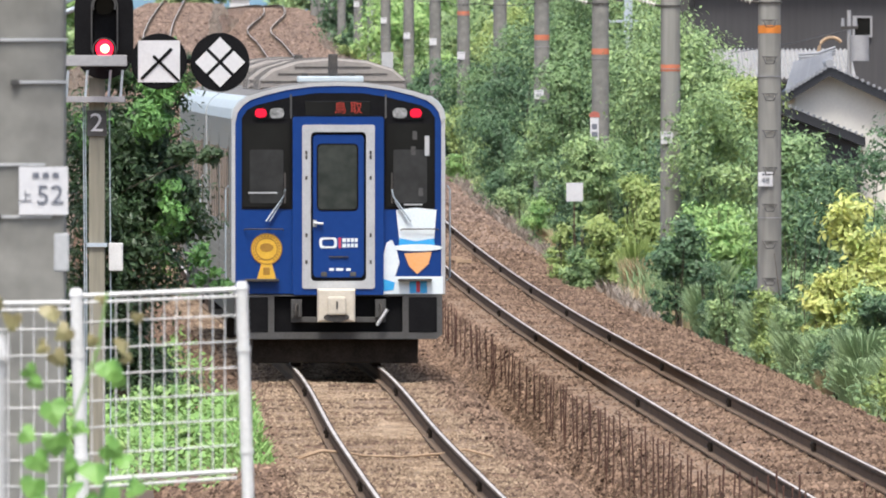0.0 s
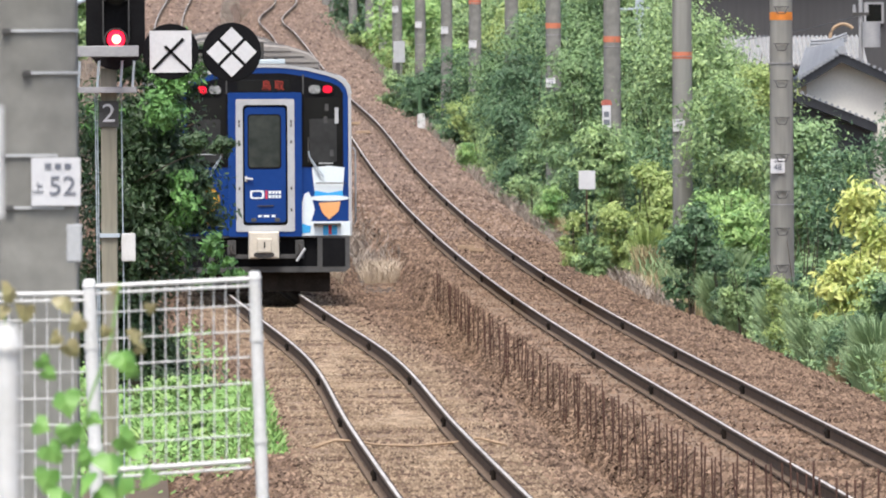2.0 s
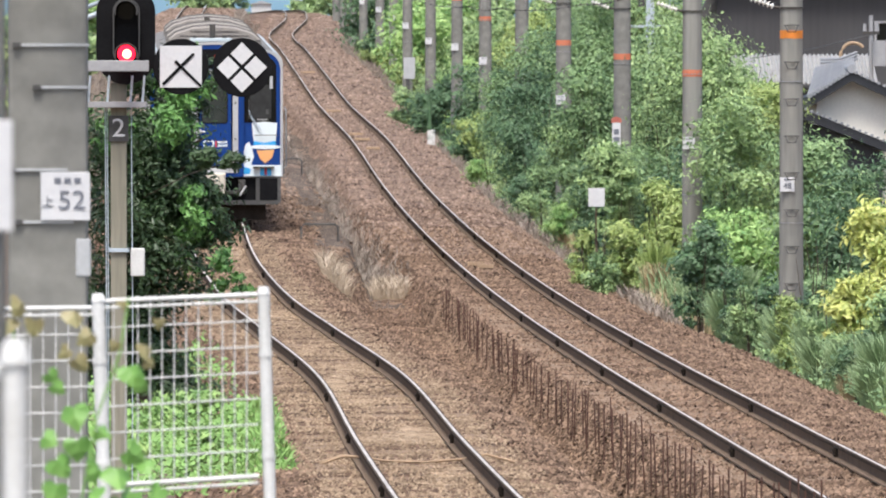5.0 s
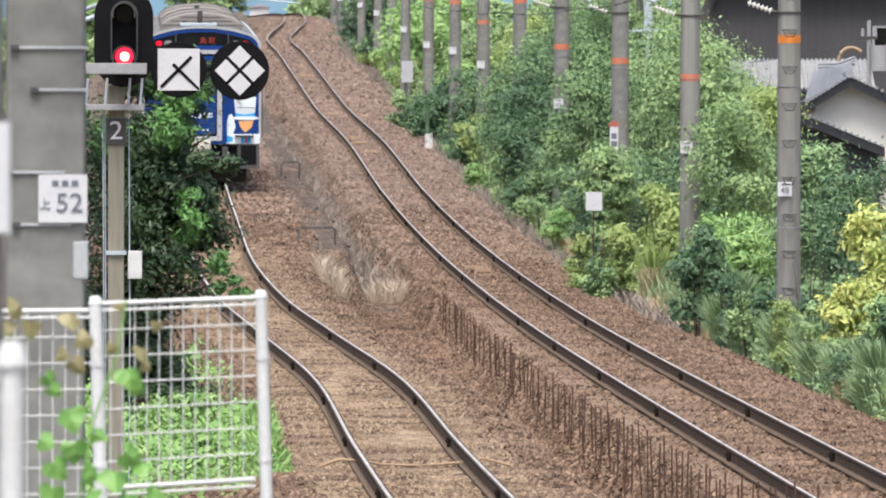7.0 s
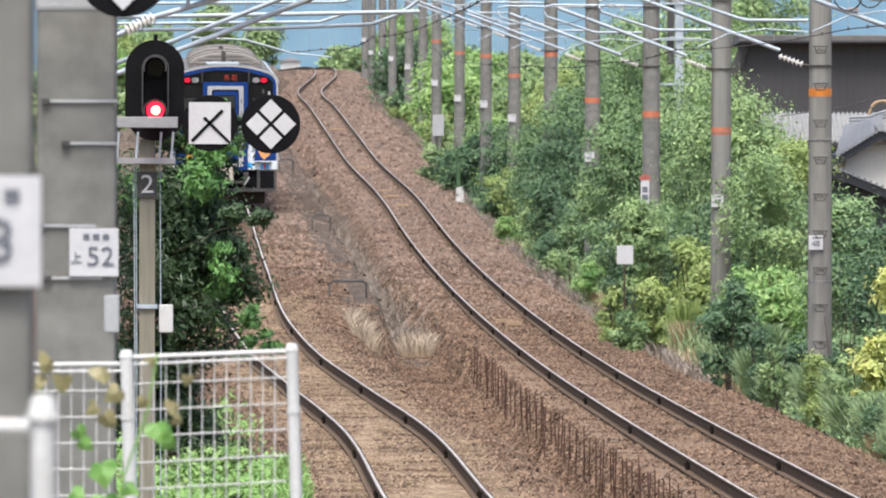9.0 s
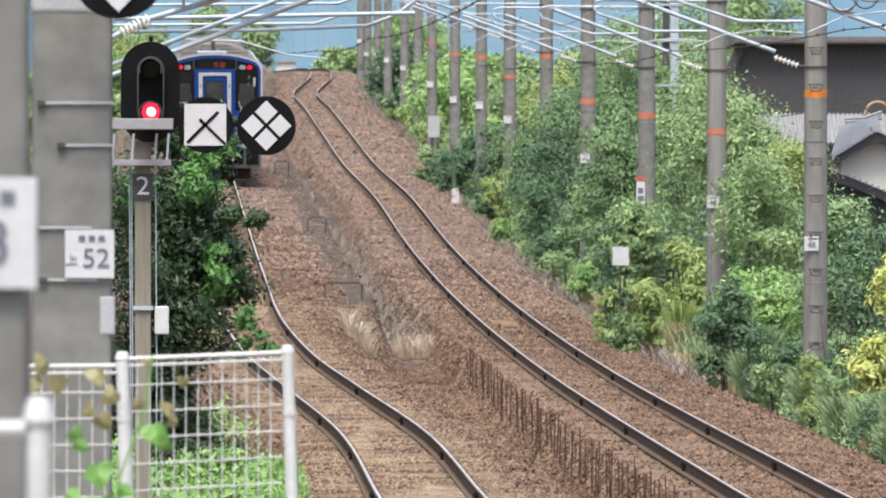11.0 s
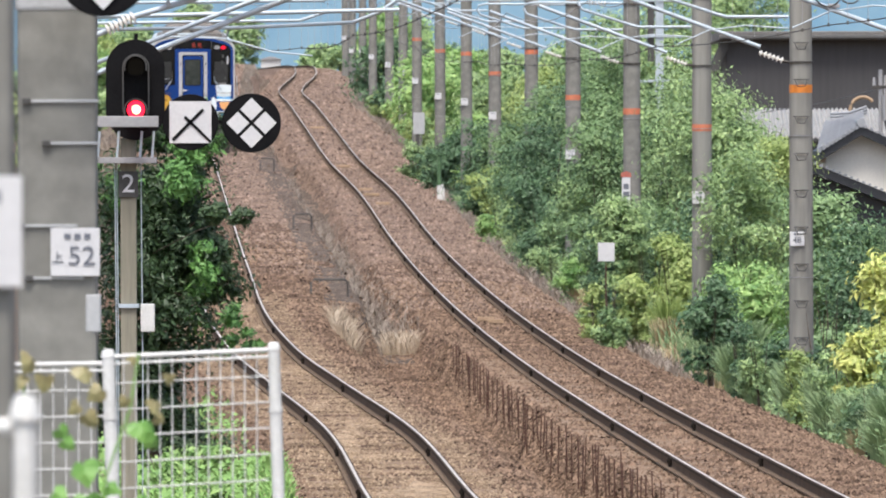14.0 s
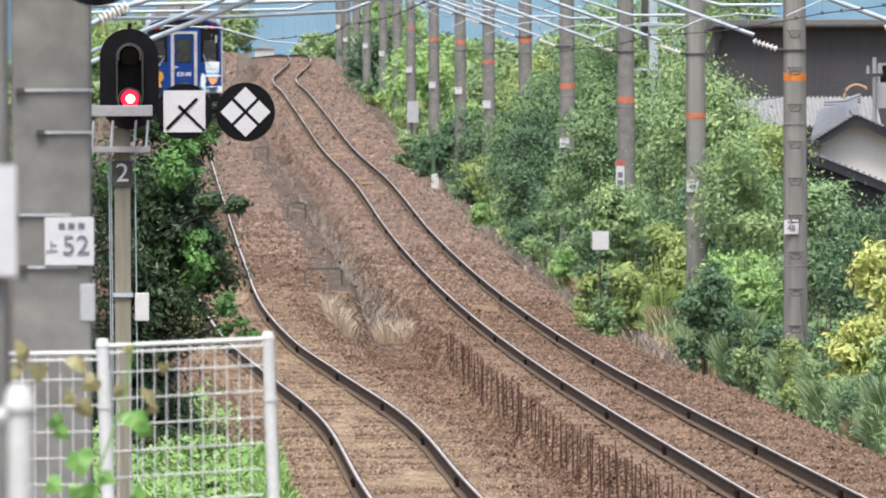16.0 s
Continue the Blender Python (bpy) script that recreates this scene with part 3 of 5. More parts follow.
    part("door_handle", tube([(-0.32, -0.12, 1.76), (-0.20, -0.13, 1.75)], 0.017, 8), SIGNWHITE, door)
    part("lock_plate", box(-0.335, -0.285, -0.10, -0.085, 1.71, 1.80), FRAMEGREY, door)
    # the operator's mark as plain shapes
    part("mark_left", ring(rounded(-0.25, -0.02, 1.43, 1.57, 0.04), rounded(-0.215, -0.055, 1.455, 1.545, 0.03), -0.097, -0.088), FILMWHITE, door)
    part("mark_red", box(0.0, 0.032, -0.097, -0.088, 1.43, 1.57), FILMRED, door)
    for z in (1.44, 1.51):
        for x0, x1 in ((0.05, 0.10), (0.112, 0.15), (0.162, 0.20), (0.212, 0.25)):
            part("mark_bar", box(x0, x1, -0.097, -0.088, z, z + 0.05), FILMWHITE, door)
    for x0, x1 in ((-0.12, -0.06), (-0.03, 0.06), (0.10, 0.16)):
        part("number_bar", box(x0, x1, -0.096, -0.088, 1.135, 1.168), FILMWHITE, door)
    part("door_rail", box(-0.13, 0.13, -0.11, -0.09, 1.31, 1.325), DARKSTEEL, door)
    for x in (-0.19, 0.19):
        part("hinge", box(x - 0.04, x + 0.04, -0.12, -0.088, 1.06, 1.12, 0.01), SKIRT, door)
    for x in (-0.42, 0.42):
        for z in (1.25, 1.6, 2.35, 2.62, 2.68):
            part("frame_bolt", box(x - 0.014, x + 0.014, -0.122, -0.112, z - 0.025, z + 0.025), DARKSTEEL, car)
    # gold medallion and plain printed film
    badge = part("medallion", prism(ellipse(-0.94, 1.42, 0.205, 0.205), -0.03, -0.018), GOLD, car, "round gold badge")
    part("medallion_ring", ring(ellipse(-0.94, 1.42, 0.15, 0.15), ellipse(-0.94, 1.42, 0.135, 0.135), -0.034, -0.02), GOLDDARK, badge)
    part("medallion_rim", ring(ellipse(-0.94, 1.42, 0.207, 0.207), ellipse(-0.94, 1.42, 0.192, 0.192), -0.034, -0.02), GOLDDARK, badge)
    for i in range(26):
        a = 2 * math.pi * i / 26
        cx, cz = -0.94 + 0.170 * math.cos(a), 1.42 + 0.170 * math.sin(a)
        if abs(a - 1.5 * math.pi) > 0.4:
            part("medallion_tick", box(cx - 0.010, cx + 0.010, -0.034, -0.02, cz - 0.011, cz + 0.011), GOLDDARK, badge)
    part("medallion_centre", prism(ellipse(-0.94, 1.44, 0.09, 0.055, 16), -0.034, -0.02), GOLDDARK, badge)
    part("medallion_foot", prism([(-1.0, 1.26), (-0.88, 1.26), (-0.81, 1.01), (-1.07, 1.01)], -0.032, -0.018), GOLD, badge)
    part("medallion_mark", box(-0.985, -0.895, -0.036, -0.02, 1.08, 1.18, 0.01), GOLDDARK, badge)
    film = part("printed_film", prism([(0.51, 0.83), (1.37, 0.83), (1.37, 1.06), (0.56, 1.06)], -0.031, -0.019), FILMWHITE, car, "white and blue printed film of plain shapes")
    part("film_tall_block", prism([(0.80, 1.50), (1.25, 1.50), (1.285, 1.93), (1.02, 1.96), (0.755, 1.93)], -0.031, -0.019), FILMWHITE, film)
    part("film_band", prism([(0.79, 1.47), (1.02, 1.43), (1.26, 1.47), (1.25, 1.56), (1.02, 1.52), (0.80, 1.56)], -0.034, -0.019), FILMBLUE, film)
    part("film_brim", prism(ellipse(1.03, 1.435, 0.33, 0.045, 28), -0.0365, -0.019), FILMWHITE, film)
    part("film_wedge", prism([(0.86, 1.36), (1.22, 1.38), (1.18, 1.22), (1.03, 1.09), (0.92, 1.20)], -0.0335, -0.019), FILMAMBER, film)
    part("film_slope", prism([(0.56, 1.06), (0.74, 1.06), (0.80, 1.24), (0.76, 1.42), (0.70, 1.54), (0.63, 1.5), (0.58, 1.3)], -0.0325, -0.019), FILMWHITE, film)
    part("film_blue_patch", prism([(0.53, 0.86), (0.72, 0.88), (0.74, 0.98), (0.58, 1.03)], -0.035, -0.019), FILMBLUE, film)
    part("film_blue_block", box(0.93, 1.16, -0.035, -0.019, 0.84, 1.03), FILMBLUE, film)
    part("film_red_block", box(1.02, 1.07, -0.037, -0.019, 0.85, 1.0), FILMRED, film)
    # skirt, coupler and gear under the floor
    part("underframe", box(-1.30, 1.30, 0.12, 20.6, 0.45, 0.86), DARKSTEEL, car)
    skirt = part("skirt", ring([(-1.36, 0.82), (1.36, 0.82), (1.36, 0.30), (1.28, 0.24), (-1.28, 0.24), (-1.36, 0.30)], [(-0.84, 0.80), (0.84, 0.80), (0.84, 0.34), (0.83, 0.33), (-0.83, 0.33), (-0.84, 0.34)], -0.03, 0.06), SKIRT, car, "grey skirt with dark openings")
    for s in (-1, 1):
        # the opening is a black plate that paints in the dark inside
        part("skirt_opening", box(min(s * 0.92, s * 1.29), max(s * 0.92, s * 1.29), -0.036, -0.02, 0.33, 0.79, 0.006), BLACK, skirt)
        part("hose_box", box(s * 0.55 - 0.07, s * 0.55 + 0.07, -0.10, 0.0, 0.52, 0.76, 0.012), SKIRT, car)
        part("hose", tube([(s * 0.55, -0.11, 0.70), (s * 0.57, -0.13, 0.62), (s * 0.55, -0.12, 0.55)], 0.025, 8), DARKSTEEL, car)
    # black plate added to stand for the shade behind the skirt
    part("skirt_shade_plate", box(-0.86, 0.86, 0.07, 0.1, 0.30, 0.84), BLACK, car)
    part("lever", tube([(0.50, -0.14, 0.42), (0.64, -0.14, 0.63)], 0.022, 8), FRAMEGREY, car)
    part("cross_beam", box(-0.62, 0.62, -0.06, 0.02, 0.46, 0.53, 0.01), SKIRT, car)
    coupler = part("coupler_cover", prism([(-0.28, 0.47), (0.21, 0.47), (0.21, 0.90), (-0.28, 0.90)], -0.42, 0.0, 0.02), CREAM, car, "cream coupler cover")
    part("coupler_knuckle", box(-0.15, 0.09, -0.47, -0.40, 0.56, 0.80, 0.03), CREAM, coupler)
    part("coupler_mouth", prism(ellipse(-0.035, 0.53, 0.17, 0.06, 18), -0.435, -0.40), DARKSTEEL, coupler)
    part("knuckle_pin", box(-0.04, -0.015, -0.478, -0.465, 0.64, 0.74), DARKSTEEL, coupler)
    for y in (2.6, 16.6):
        bogie = part("bogie", box(-1.0, 1.0, y - 1.5, y + 1.5, 0.30, 0.62, 0.03), DARKSTEEL, car)
        for dy in (-1.05, 1.05):
            for x in (-0.53, 0.53):
                bm = bmesh.new()
                bmesh.ops.create_cone(bm, cap_ends=True, segments=24, radius1=0.43, radius2=0.43, depth=0.12, matrix=Matrix.Translation((x, y + dy, 0.43)) @ Matrix.Rotation(radians(90), 4, "Y"))
                part("wheel", bm, RAILSIDE, bogie)
    # roof gear
    hump = [(-0.98, 3.5), (0.98, 3.5), (0.96, 3.64), (0.80, 3.77), (0.45, 3.88), (0.0, 3.92), (-0.45, 3.88), (-0.80, 3.77), (-0.96, 3.64)]
    for y in (3.2, 11.5):
        unit = part("air_conditioner", prism(hump, y, y + 4.6, 0.03), ACGREY, car, "humped grey-brown roof cooling unit")
        for z0 in (3.60, 3.70, 3.79):
            k = 0.96 - (z0 - 3.6) * 2.4
            part("grille_line", box(-k, k, y - 0.012, y + 0.01, z0, z0 + 0.014), DARKSTEEL, unit)
        for yy in (0.9, 1.8, 2.7, 3.6):
            part("unit_rib", prism([(x * 1.012, z + 0.012) for x, z in hump], y + yy, y + yy + 0.05), ROOFGREY, unit)
    base = part("aerial_base", box(-0.52, 0.35, 0.7, 1.2, 3.60, 3.68, 0.02), ROOFEDGE, car, "pale aerial base")
    part("aerial", box(-0.11, 0.01, 0.85, 1.05, 3.66, 3.97, 0.015), DARKSTEEL, base)
    for x in (-0.42, 0.2):
        part("aerial_bolt", box(x - 0.04, x + 0.04, 0.75, 0.85, 3.67, 3.72, 0.01), SKIRT, base)
    for y in (8.6, 9.4, 17.5, 18.6):
        part("roof_vent", box(-0.5, 0.5, y, y + 0.5, 3.55, 3.68, 0.03), ROOFGREY, car)
    # sides: windows, doors, fluting
    for s in (-1, 1):
        for y in (1.6, 9.9, 18.0):
            d = part("side_door", box(min(s * 1.385, s * 1.406), max(s * 1.385, s * 1.406), y, y + 1.25, 0.95, 2.92, 0.005), SILVER, car)
            part("door_glass", box(min(s * 1.40, s * 1.412), max(s * 1.40, s * 1.412), y + 0.2, y + 1.05, 1.75, 2.75), GLASSDARK, d)
        for y in (3.3, 5.3, 7.3, 11.7, 13.7, 15.7):
            part("side_window", box(min(s * 1.385, s * 1.409), max(s * 1.385, s * 1.409), y, y + 1.7, 1.72, 2.72, 0.004), GLASSDARK, car)
        for z in (1.05, 1.15, 1.25, 1.35, 1.45):
            part("flute", box(min(s * 1.39, s * 1.408), max(s * 1.39, s * 1.408), 0.5, 20.3, z, z + 0.03), SILVER, car)
    for o in car.children:
        if not o.name.startswith("bogie"):
            o.location.z = 0.14
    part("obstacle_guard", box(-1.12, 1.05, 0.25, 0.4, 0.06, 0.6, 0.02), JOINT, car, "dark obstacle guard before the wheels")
    return car


tail_car = railcar()
lead_car = copy_thing(tail_car, Matrix.Identity(4))
lead_car["label"] = "second stainless diesel railcar coupled ahead with grey roof units"


def car_pose(y):
    """Both bogies stand on the left track."""
    a = Vector((left_x(y + 2.6), y + 2.6, left_z(y + 2.6)))
    b = Vector((left_x(y + 16.6), y + 16.6, left_z(y + 16.6)))
    d = b - a
    m = Matrix.Rotation(-math.atan2(d.x, d.y), 4, "Z") @ Matrix.Rotation(math.asin(d.z / d.length), 4, "X")
    return Matrix.Translation(a - (d.normalized() * 2.6)) @ m


def train_y(t):
    return 224.6 + 26.8 * t - 0.125 * t * t


# ---- overhead line poles ----
def plate(parent, x, y, z, w, h, big="", small="", kanji=""):
    p = part("number_plate", box(x - w / 2, x + w / 2, y - 0.012, y, z - h / 2, z + h / 2, 0.004), SIGNWHITE, parent, "white number plate")
    if big:
        lettering(big, h * 0.56, INK, p, pose(x + (w * 0.13 if kanji else 0), y - 0.016, z - h * 0.1), wide=1.05)
    if kanji:
        lettering(kanji, h * 0.26, INK, p, pose(x - w * 0.36, y - 0.016, z - h * 0.12))
    for i in range(3):
        part("plate_mark", box(x - w * 0.22 + i * w * 0.2, x - w * 0.22 + i * w * 0.2 + w * 0.13, y - 0.016, y - 0.008, z + h * 0.26, z + h * 0.38), INK, p)
    return p


def insulator(parent, a, b, n=6, r=0.062):
    a, b = Vector(a), Vector(b)
    core = part("insulator", tube([a, b], 0.022, 8), PORCELAIN, parent, "white ribbed insulator")
    d = b - a
    for i in range(n):
        c = a + d * ((i + 0.5) / n)
        part("insulator_shed", tube([c - d.normalized() * 0.014, c + d.normalized() * 0.014], r, 12, r1=r * 0.55), PORCELAIN, core)


def cantilever(pole, z0, k):
    """Galvanised tubes that carry the wires over the track, reaching to -x."""
    x0, z0 = -0.2, z0 + 0.1
    arm = part("cantilever_arm", tube([(x0 - 0.46, 0, z0 + 5.10 + 0.15), (-3.1 * k, 0, z0 + 6.15)], 0.034, 8), STEEL, pole, "slanting galvanised tube")
    part("arm_bracket", tube([(-0.17, 0, z0 + 5.0), (x0 - 0.10, 0, z0 + 5.02)], 0.025, 6), DARKSTEEL, pole)
    insulator(pole, (x0 - 0.08, 0, z0 + 5.02), (x0 - 0.48, 0, z0 + 5.16))
    part("loop_tube", tube([(-0.2, 0, z0 + 6.32), (-2.15 * k, 0, z0 + 6.34), (-2.32 * k, 0, z0 + 6.30), (-2.36 * k, 0, z0 + 6.2), (-2.28 * k, 0, z0 + 6.08), (-1.35 * k, 0, z0 + 5.78), (-1.2 * k, 0, z0 + 5.74), (-0.2, 0, z0 + 5.74)], 0.028, 8), STEEL, pole)
    insulator(pole, (-0.55, 0, z0 + 6.32), (-0.95, 0, z0 + 6.32))
    part("steady_arm", tube([(-0.2, -0.02, z0 + 5.55), (-0.9, -0.02, z0 + 5.6), (-1.5, -0.02, z0 + 5.52), (-2.0, -0.02, z0 + 5.3)], 0.013, 6), STEEL, pole)
    part("pole_clamp", ring(ellipse(0, 0, 0.208, 0.208, 16), ellipse(0, 0, 0.185, 0.185, 16), -0.012, 0.012), DARKSTEEL, pole).matrix_basis = pose(0, 0, z0 + 5.0, 90)
    part("pole_clamp", ring(ellipse(0, 0, 0.208, 0.208, 16), ellipse(0, 0, 0.185, 0.185, 16), -0.012, 0.012), DARKSTEEL, pole).matrix_basis = pose(0, 0, z0 + 6.3, 90)


def line_pole(x, y, base, rail, band, plate_z, number, steps=False, r=0.19, amber=False, arms=True, k=1.0, group="overhead line poles", skin=None, square=False):
    pole = thing("overhead_line_pole", "grey round concrete overhead line pole with orange band", "utility pole", group=group, at=pose(x, y, 0))
    if square:
        part("shaft", box(-r, r, -r, r, base, rail + 9.6, 0.022), skin, pole)
    else:
        # poles from 330 m onward take the darker concrete
        part("shaft", tube([(0, 0, base), (0, 0, rail + 4.5), (0, 0, rail + 9.6)], r + 0.012, 20, r1=r - 0.02), skin or (CONCRETE if y < 330 else CONCRETE_DARK), pole)
    if band:
        rb = r - 0.0015 - max(band - rail - 4.5, -4.5) / 5.1 * 0.016
        part("band", tube([(0, 0, band - 0.065), (0, 0, band + 0.065)], rb, 20), YELLOWBAND if amber else ORANGE, pole, "orange painted band")
    if plate_z:
        plate(pole, -0.07, -r - 0.02, plate_z, 0.235, 0.235, number)
    for z in ((rail + 1.6, rail + 3.9) if arms else ()):
        part("hoop", ring(ellipse(0, 0, r + 0.010, r + 0.010, 20), ellipse(0, 0, r - 0.03, r - 0.03, 20), -0.006, 0.006), GREYBAR, pole).matrix_basis = pose(0, 0, z, 90)
    if steps:
        for i in range(9):
            z = 0.65 + i * 0.6
            part("step_bracket", tube([(-0.12, -r - 0.01, z + 0.06), (-0.10, -r - 0.07, z + 0.05), (-0.06, -r - 0.12, z - 0.05), (0.06, -r - 0.12, z - 0.05), (0.10, -r - 0.07, z + 0.05), (0.12, -r - 0.01, z + 0.06)], 0.011, 6), SKIRT, pole)
            part("step_bar", tube([(-0.12, -r - 0.02, z + 0.06), (0.12, -r - 0.02, z + 0.06)], 0.010, 6), SKIRT, pole)
    if arms:
        cantilever(pole, rail, k)
    return pole


POLE_X = (5.82, 4.93, 4.12, 3.2, 2.42, 1.56, 0.77, -0.11, -1.01, -1.65, -2.37, -3.3, -4.0, -4.75, -5.4)
BANDS = (4.76, 4.17, 4.57, 5.0, 6.38, 5.98, 6.83, 7.18, 7.89, 0, 0, 0, 0, 0, 0)
PLATES = (2.32, 2.84, 0, 3.6, 0, 4.7, 5.24, 5.56, 6.28, 6.78, 7.34, 7.93, 8.4, 8.74, 9.7)
for i, px in enumerate(POLE_X):
    y = 279.3 + 47.88 * i
    line_pole(px, y, land_z(px, y) - 0.5, right_z(y), BANDS[i], PLATES[i], {0: "48", 1: "47", 3: "45"}.get(i, ""), steps=i == 0, amber=i == 0)

# the next pole of that row stands just outside the view; its arm and wire loops reach into it
pole_near = line_pole(6.71, 231.4, -1.6, right_z(231.4), 0, 0, "")
pole_near["label"] = "grey concrete pole with a long arm and hanging wire loops"
for cx, r0 in ((-1.52, 0.30), (-1.22, 0.26)):
    part("wire_loop", tube([(cx + r0 * 0.75 * math.cos(radians(a)), -0.05, 6.02 + r0 * math.sin(radians(a))) for a in range(0, 361, 20)], 0.011, 5), DARKSTEEL, pole_near)
part("arm_clamp", box(-1.52, -1.36, -0.05, 0.05, 5.70, 5.76, 0.015), GREYBAR, pole_near)

# the two poles on the platform side
pole_52 = line_pole(-1.92, 85.5, -0.4, 0.2, 0, 0, "", r=0.195, arms=False, skin=CONCRETE_DARK, square=True)
pole_52["label"] = "tall grey concrete pole with white number plate by the fence"
plate(pole_52, 0.09, -0.215, 3.36, 0.245, 0.24, "52", "", "上")
part("pole_top_band", box(-0.203, 0.203, -0.203, 0.203, 4.56, 5.6, 0.02), FRAMEGREY, pole_52, "pale painted top")
part("cable_box", box(0.14, 0.215, -0.2, -0.12, 2.96, 3.15, 0.01), FRAMEGREY, pole_52, "small grey cable box")
for z, x0, x1 in ((3.49, -0.19, 0.1), (3.90, -0.06, 0.21), (4.11, -0.16, 0.21), (3.23, -0.15, 0.13)):
    strap = part("strap", box(x0, x1, -0.209, -0.196, z - 0.006, z + 0.008, 0.002), FRAMEGREY, pole_52, "pale steel strap")
    part("strap_bolt", box(x0 - 0.012, x0 + 0.03, -0.222, -0.196, z - 0.013, z + 0.014, 0.003), SKIRT, strap)
pole_53 = line_pole(-1.12, 37.2, -0.4, 0.2, 0, 0, "", r=0.19, arms=False, skin=CONCRETE_DARK, square=True)
pole_53["label"] = "grey concrete platform pole with white number plate"
plate(pole_53, 0.09, -0.21, 3.71, 0.245, 0.24, "53")

# line poles beside the curving track, whose arms reach over it
pole_51 = line_pole(-3.85, 178.0, -0.6, 0.2, 0, 0, "", r=0.16, arms=False)
pole_51["label"] = "grey concrete pole carrying galvanised arms over the track"
insulator(pole_51, (0.36, 0, 5.07), (0.66, 0, 5.22), 7, 0.075)
part("cantilever_arm", tube([(0.16, 0, 4.98), (0.36, 0, 5.07)], 0.03, 8), STEEL, pole_51)
part("cantilever_arm", tube([(0.66, 0, 5.22), (2.6, 0, 5.78)], 0.03, 8), STEEL, pole_51)
part("cantilever_arm", tube([(0.16, 0.1, 4.59), (2.9, 0.1, 5.65)], 0.028, 8), STEEL, pole_51)
part("cantilever_arm", tube([(0.16, 0.2, 4.70), (2.7, 0.2, 5.70)], 0.024, 8), STEEL, pole_51)
part("orange_sleeve", tube([(0.9, -0.1, 5.50), (2.55, -0.1, 5.50)], 0.075, 10), ORANGE, pole_51, "orange insulating sleeve")
part("sleeve_hanger", tube([(1.0, -0.1, 5.5), (1.0, -0.05, 5.32)], 0.02, 6), STEEL, pole_51)
pole_50 = line_pole(-4.55, 217.0, -0.6, 0.2, 0, 0, "", r=0.16, arms=False)
pole_50["label"] = "grey concrete pole with level galvanised tubes over the track"
part("registration_tube", tube([(0.16, 0, 5.50), (4.0, 0, 5.58)], 0.028, 8), STEEL, pole_50)
part("registration_tube", tube([(0.16, 0.1, 5.34), (2.0, 0.1, 5.36), (3.4, 0.1, 5.42), (3.75, 0.1, 5.55), (4.3, 0.1, 5.95)], 0.024, 8), STEEL, pole_50)
part("steady_arm", tube([(1.0, -0.1, 5.25), (1.8, -0.1, 5.22), (2.4, -0.1, 5.05), (2.9, -0.1, 5.0)], 0.012, 6), STEEL, pole_50)
pole_49 = line_pole(-6.2, 300.0, -0.6, 0.4, 0, 0, "", r=0.16, arms=False)
pole_49["label"] = "grey concrete pole with level galvanised tubes over the track"
for z0, x1 in ((6.35, 4.6), (6.0, 4.2)):
    part("registration_tube", tube([(0.16, 0, z0), (x1 - 0.5, 0, z0 + 0.04), (x1, 0, z0 + 0.2)], 0.028, 8), STEEL, pole_49)

# ---- contact and carrier wires over both tracks ----
def overhead_wire(x_at, z_at, y0, span, count, label):
    w = thing("overhead_wire", label, "overhead wire", group="overhead wires")
    contact, carrier = [], []
    for i in range(count + 1):
        y = y0 + span * i
        side = 0.18 if i % 2 else -0.18
        for j in range(8 if i < count else 1):
            k = j / 8
            yy, off = y + span * k, side * (1 - 2 * k)
            contact.append((x_at(yy) + off, yy, z_at(yy) + 5.15 - 0.05 * math.sin(math.pi * k)))
            carrier.append((x_at(yy) + off, yy, z_at(yy) + 6.12 - 0.25 * math.sin(math.pi * k)))
    part("contact_wire", tube(contact, 0.0065, 6), SKIRT, w)
    part("carrier_wire", tube(carrier, 0.007, 6), GREYBAR, w)
    for a, b in zip(contact[1:65], carrier[1:65]):
        part("dropper", tube([a, b], 0.0025, 4), GREYBAR, w)
        part("dropper_clip", box(a[0] - 0.012, a[0] + 0.012, a[1] - 0.03, a[1] + 0.03, a[2] - 0.014, a[2] + 0.022, 0.003), DARKSTEEL, w)


overhead_wire(right_x, right_z, 135.64, 47.88, 18, "dark contact and carrier wires over the nearly straight track")
overhead_wire(left_x, left_z, 130.1, 47.88, 18, "dark contact and carrier wires over the curving track")

# ---- signal with two stop discs ----
def disc_sign(parent, x, z, r, diamond, y=0.0):
    d = part("stop_disc", prism(ellipse(x, z, r, r, 40), y - 0.03, y, 0.006), BLACK, parent, "black disc with white panels")
    if diamond:
        k = r * 0.93
        for cx, cz in ((0, 1), (1, 0), (0, -1), (-1, 0)):
            c = (x + cx * k * 0.5, z + cz * k * 0.5)
            h = k * 0.415
            part("white_panel", prism([(c[0], c[1] + h), (c[0] + h, c[1]), (c[0], c[1] - h), (c[0] - h, c[1])], y - 0.042, y - 0.028), SIGNWHITE, d)
    else:
        h = r * 0.745
        part("white_panel", prism([(x - h, z - h), (x + h, z - h), (x + h, z + h), (x - h, z + h)], y - 0.04, y - 0.028), SIGNWHITE, d)
        w = 0.011
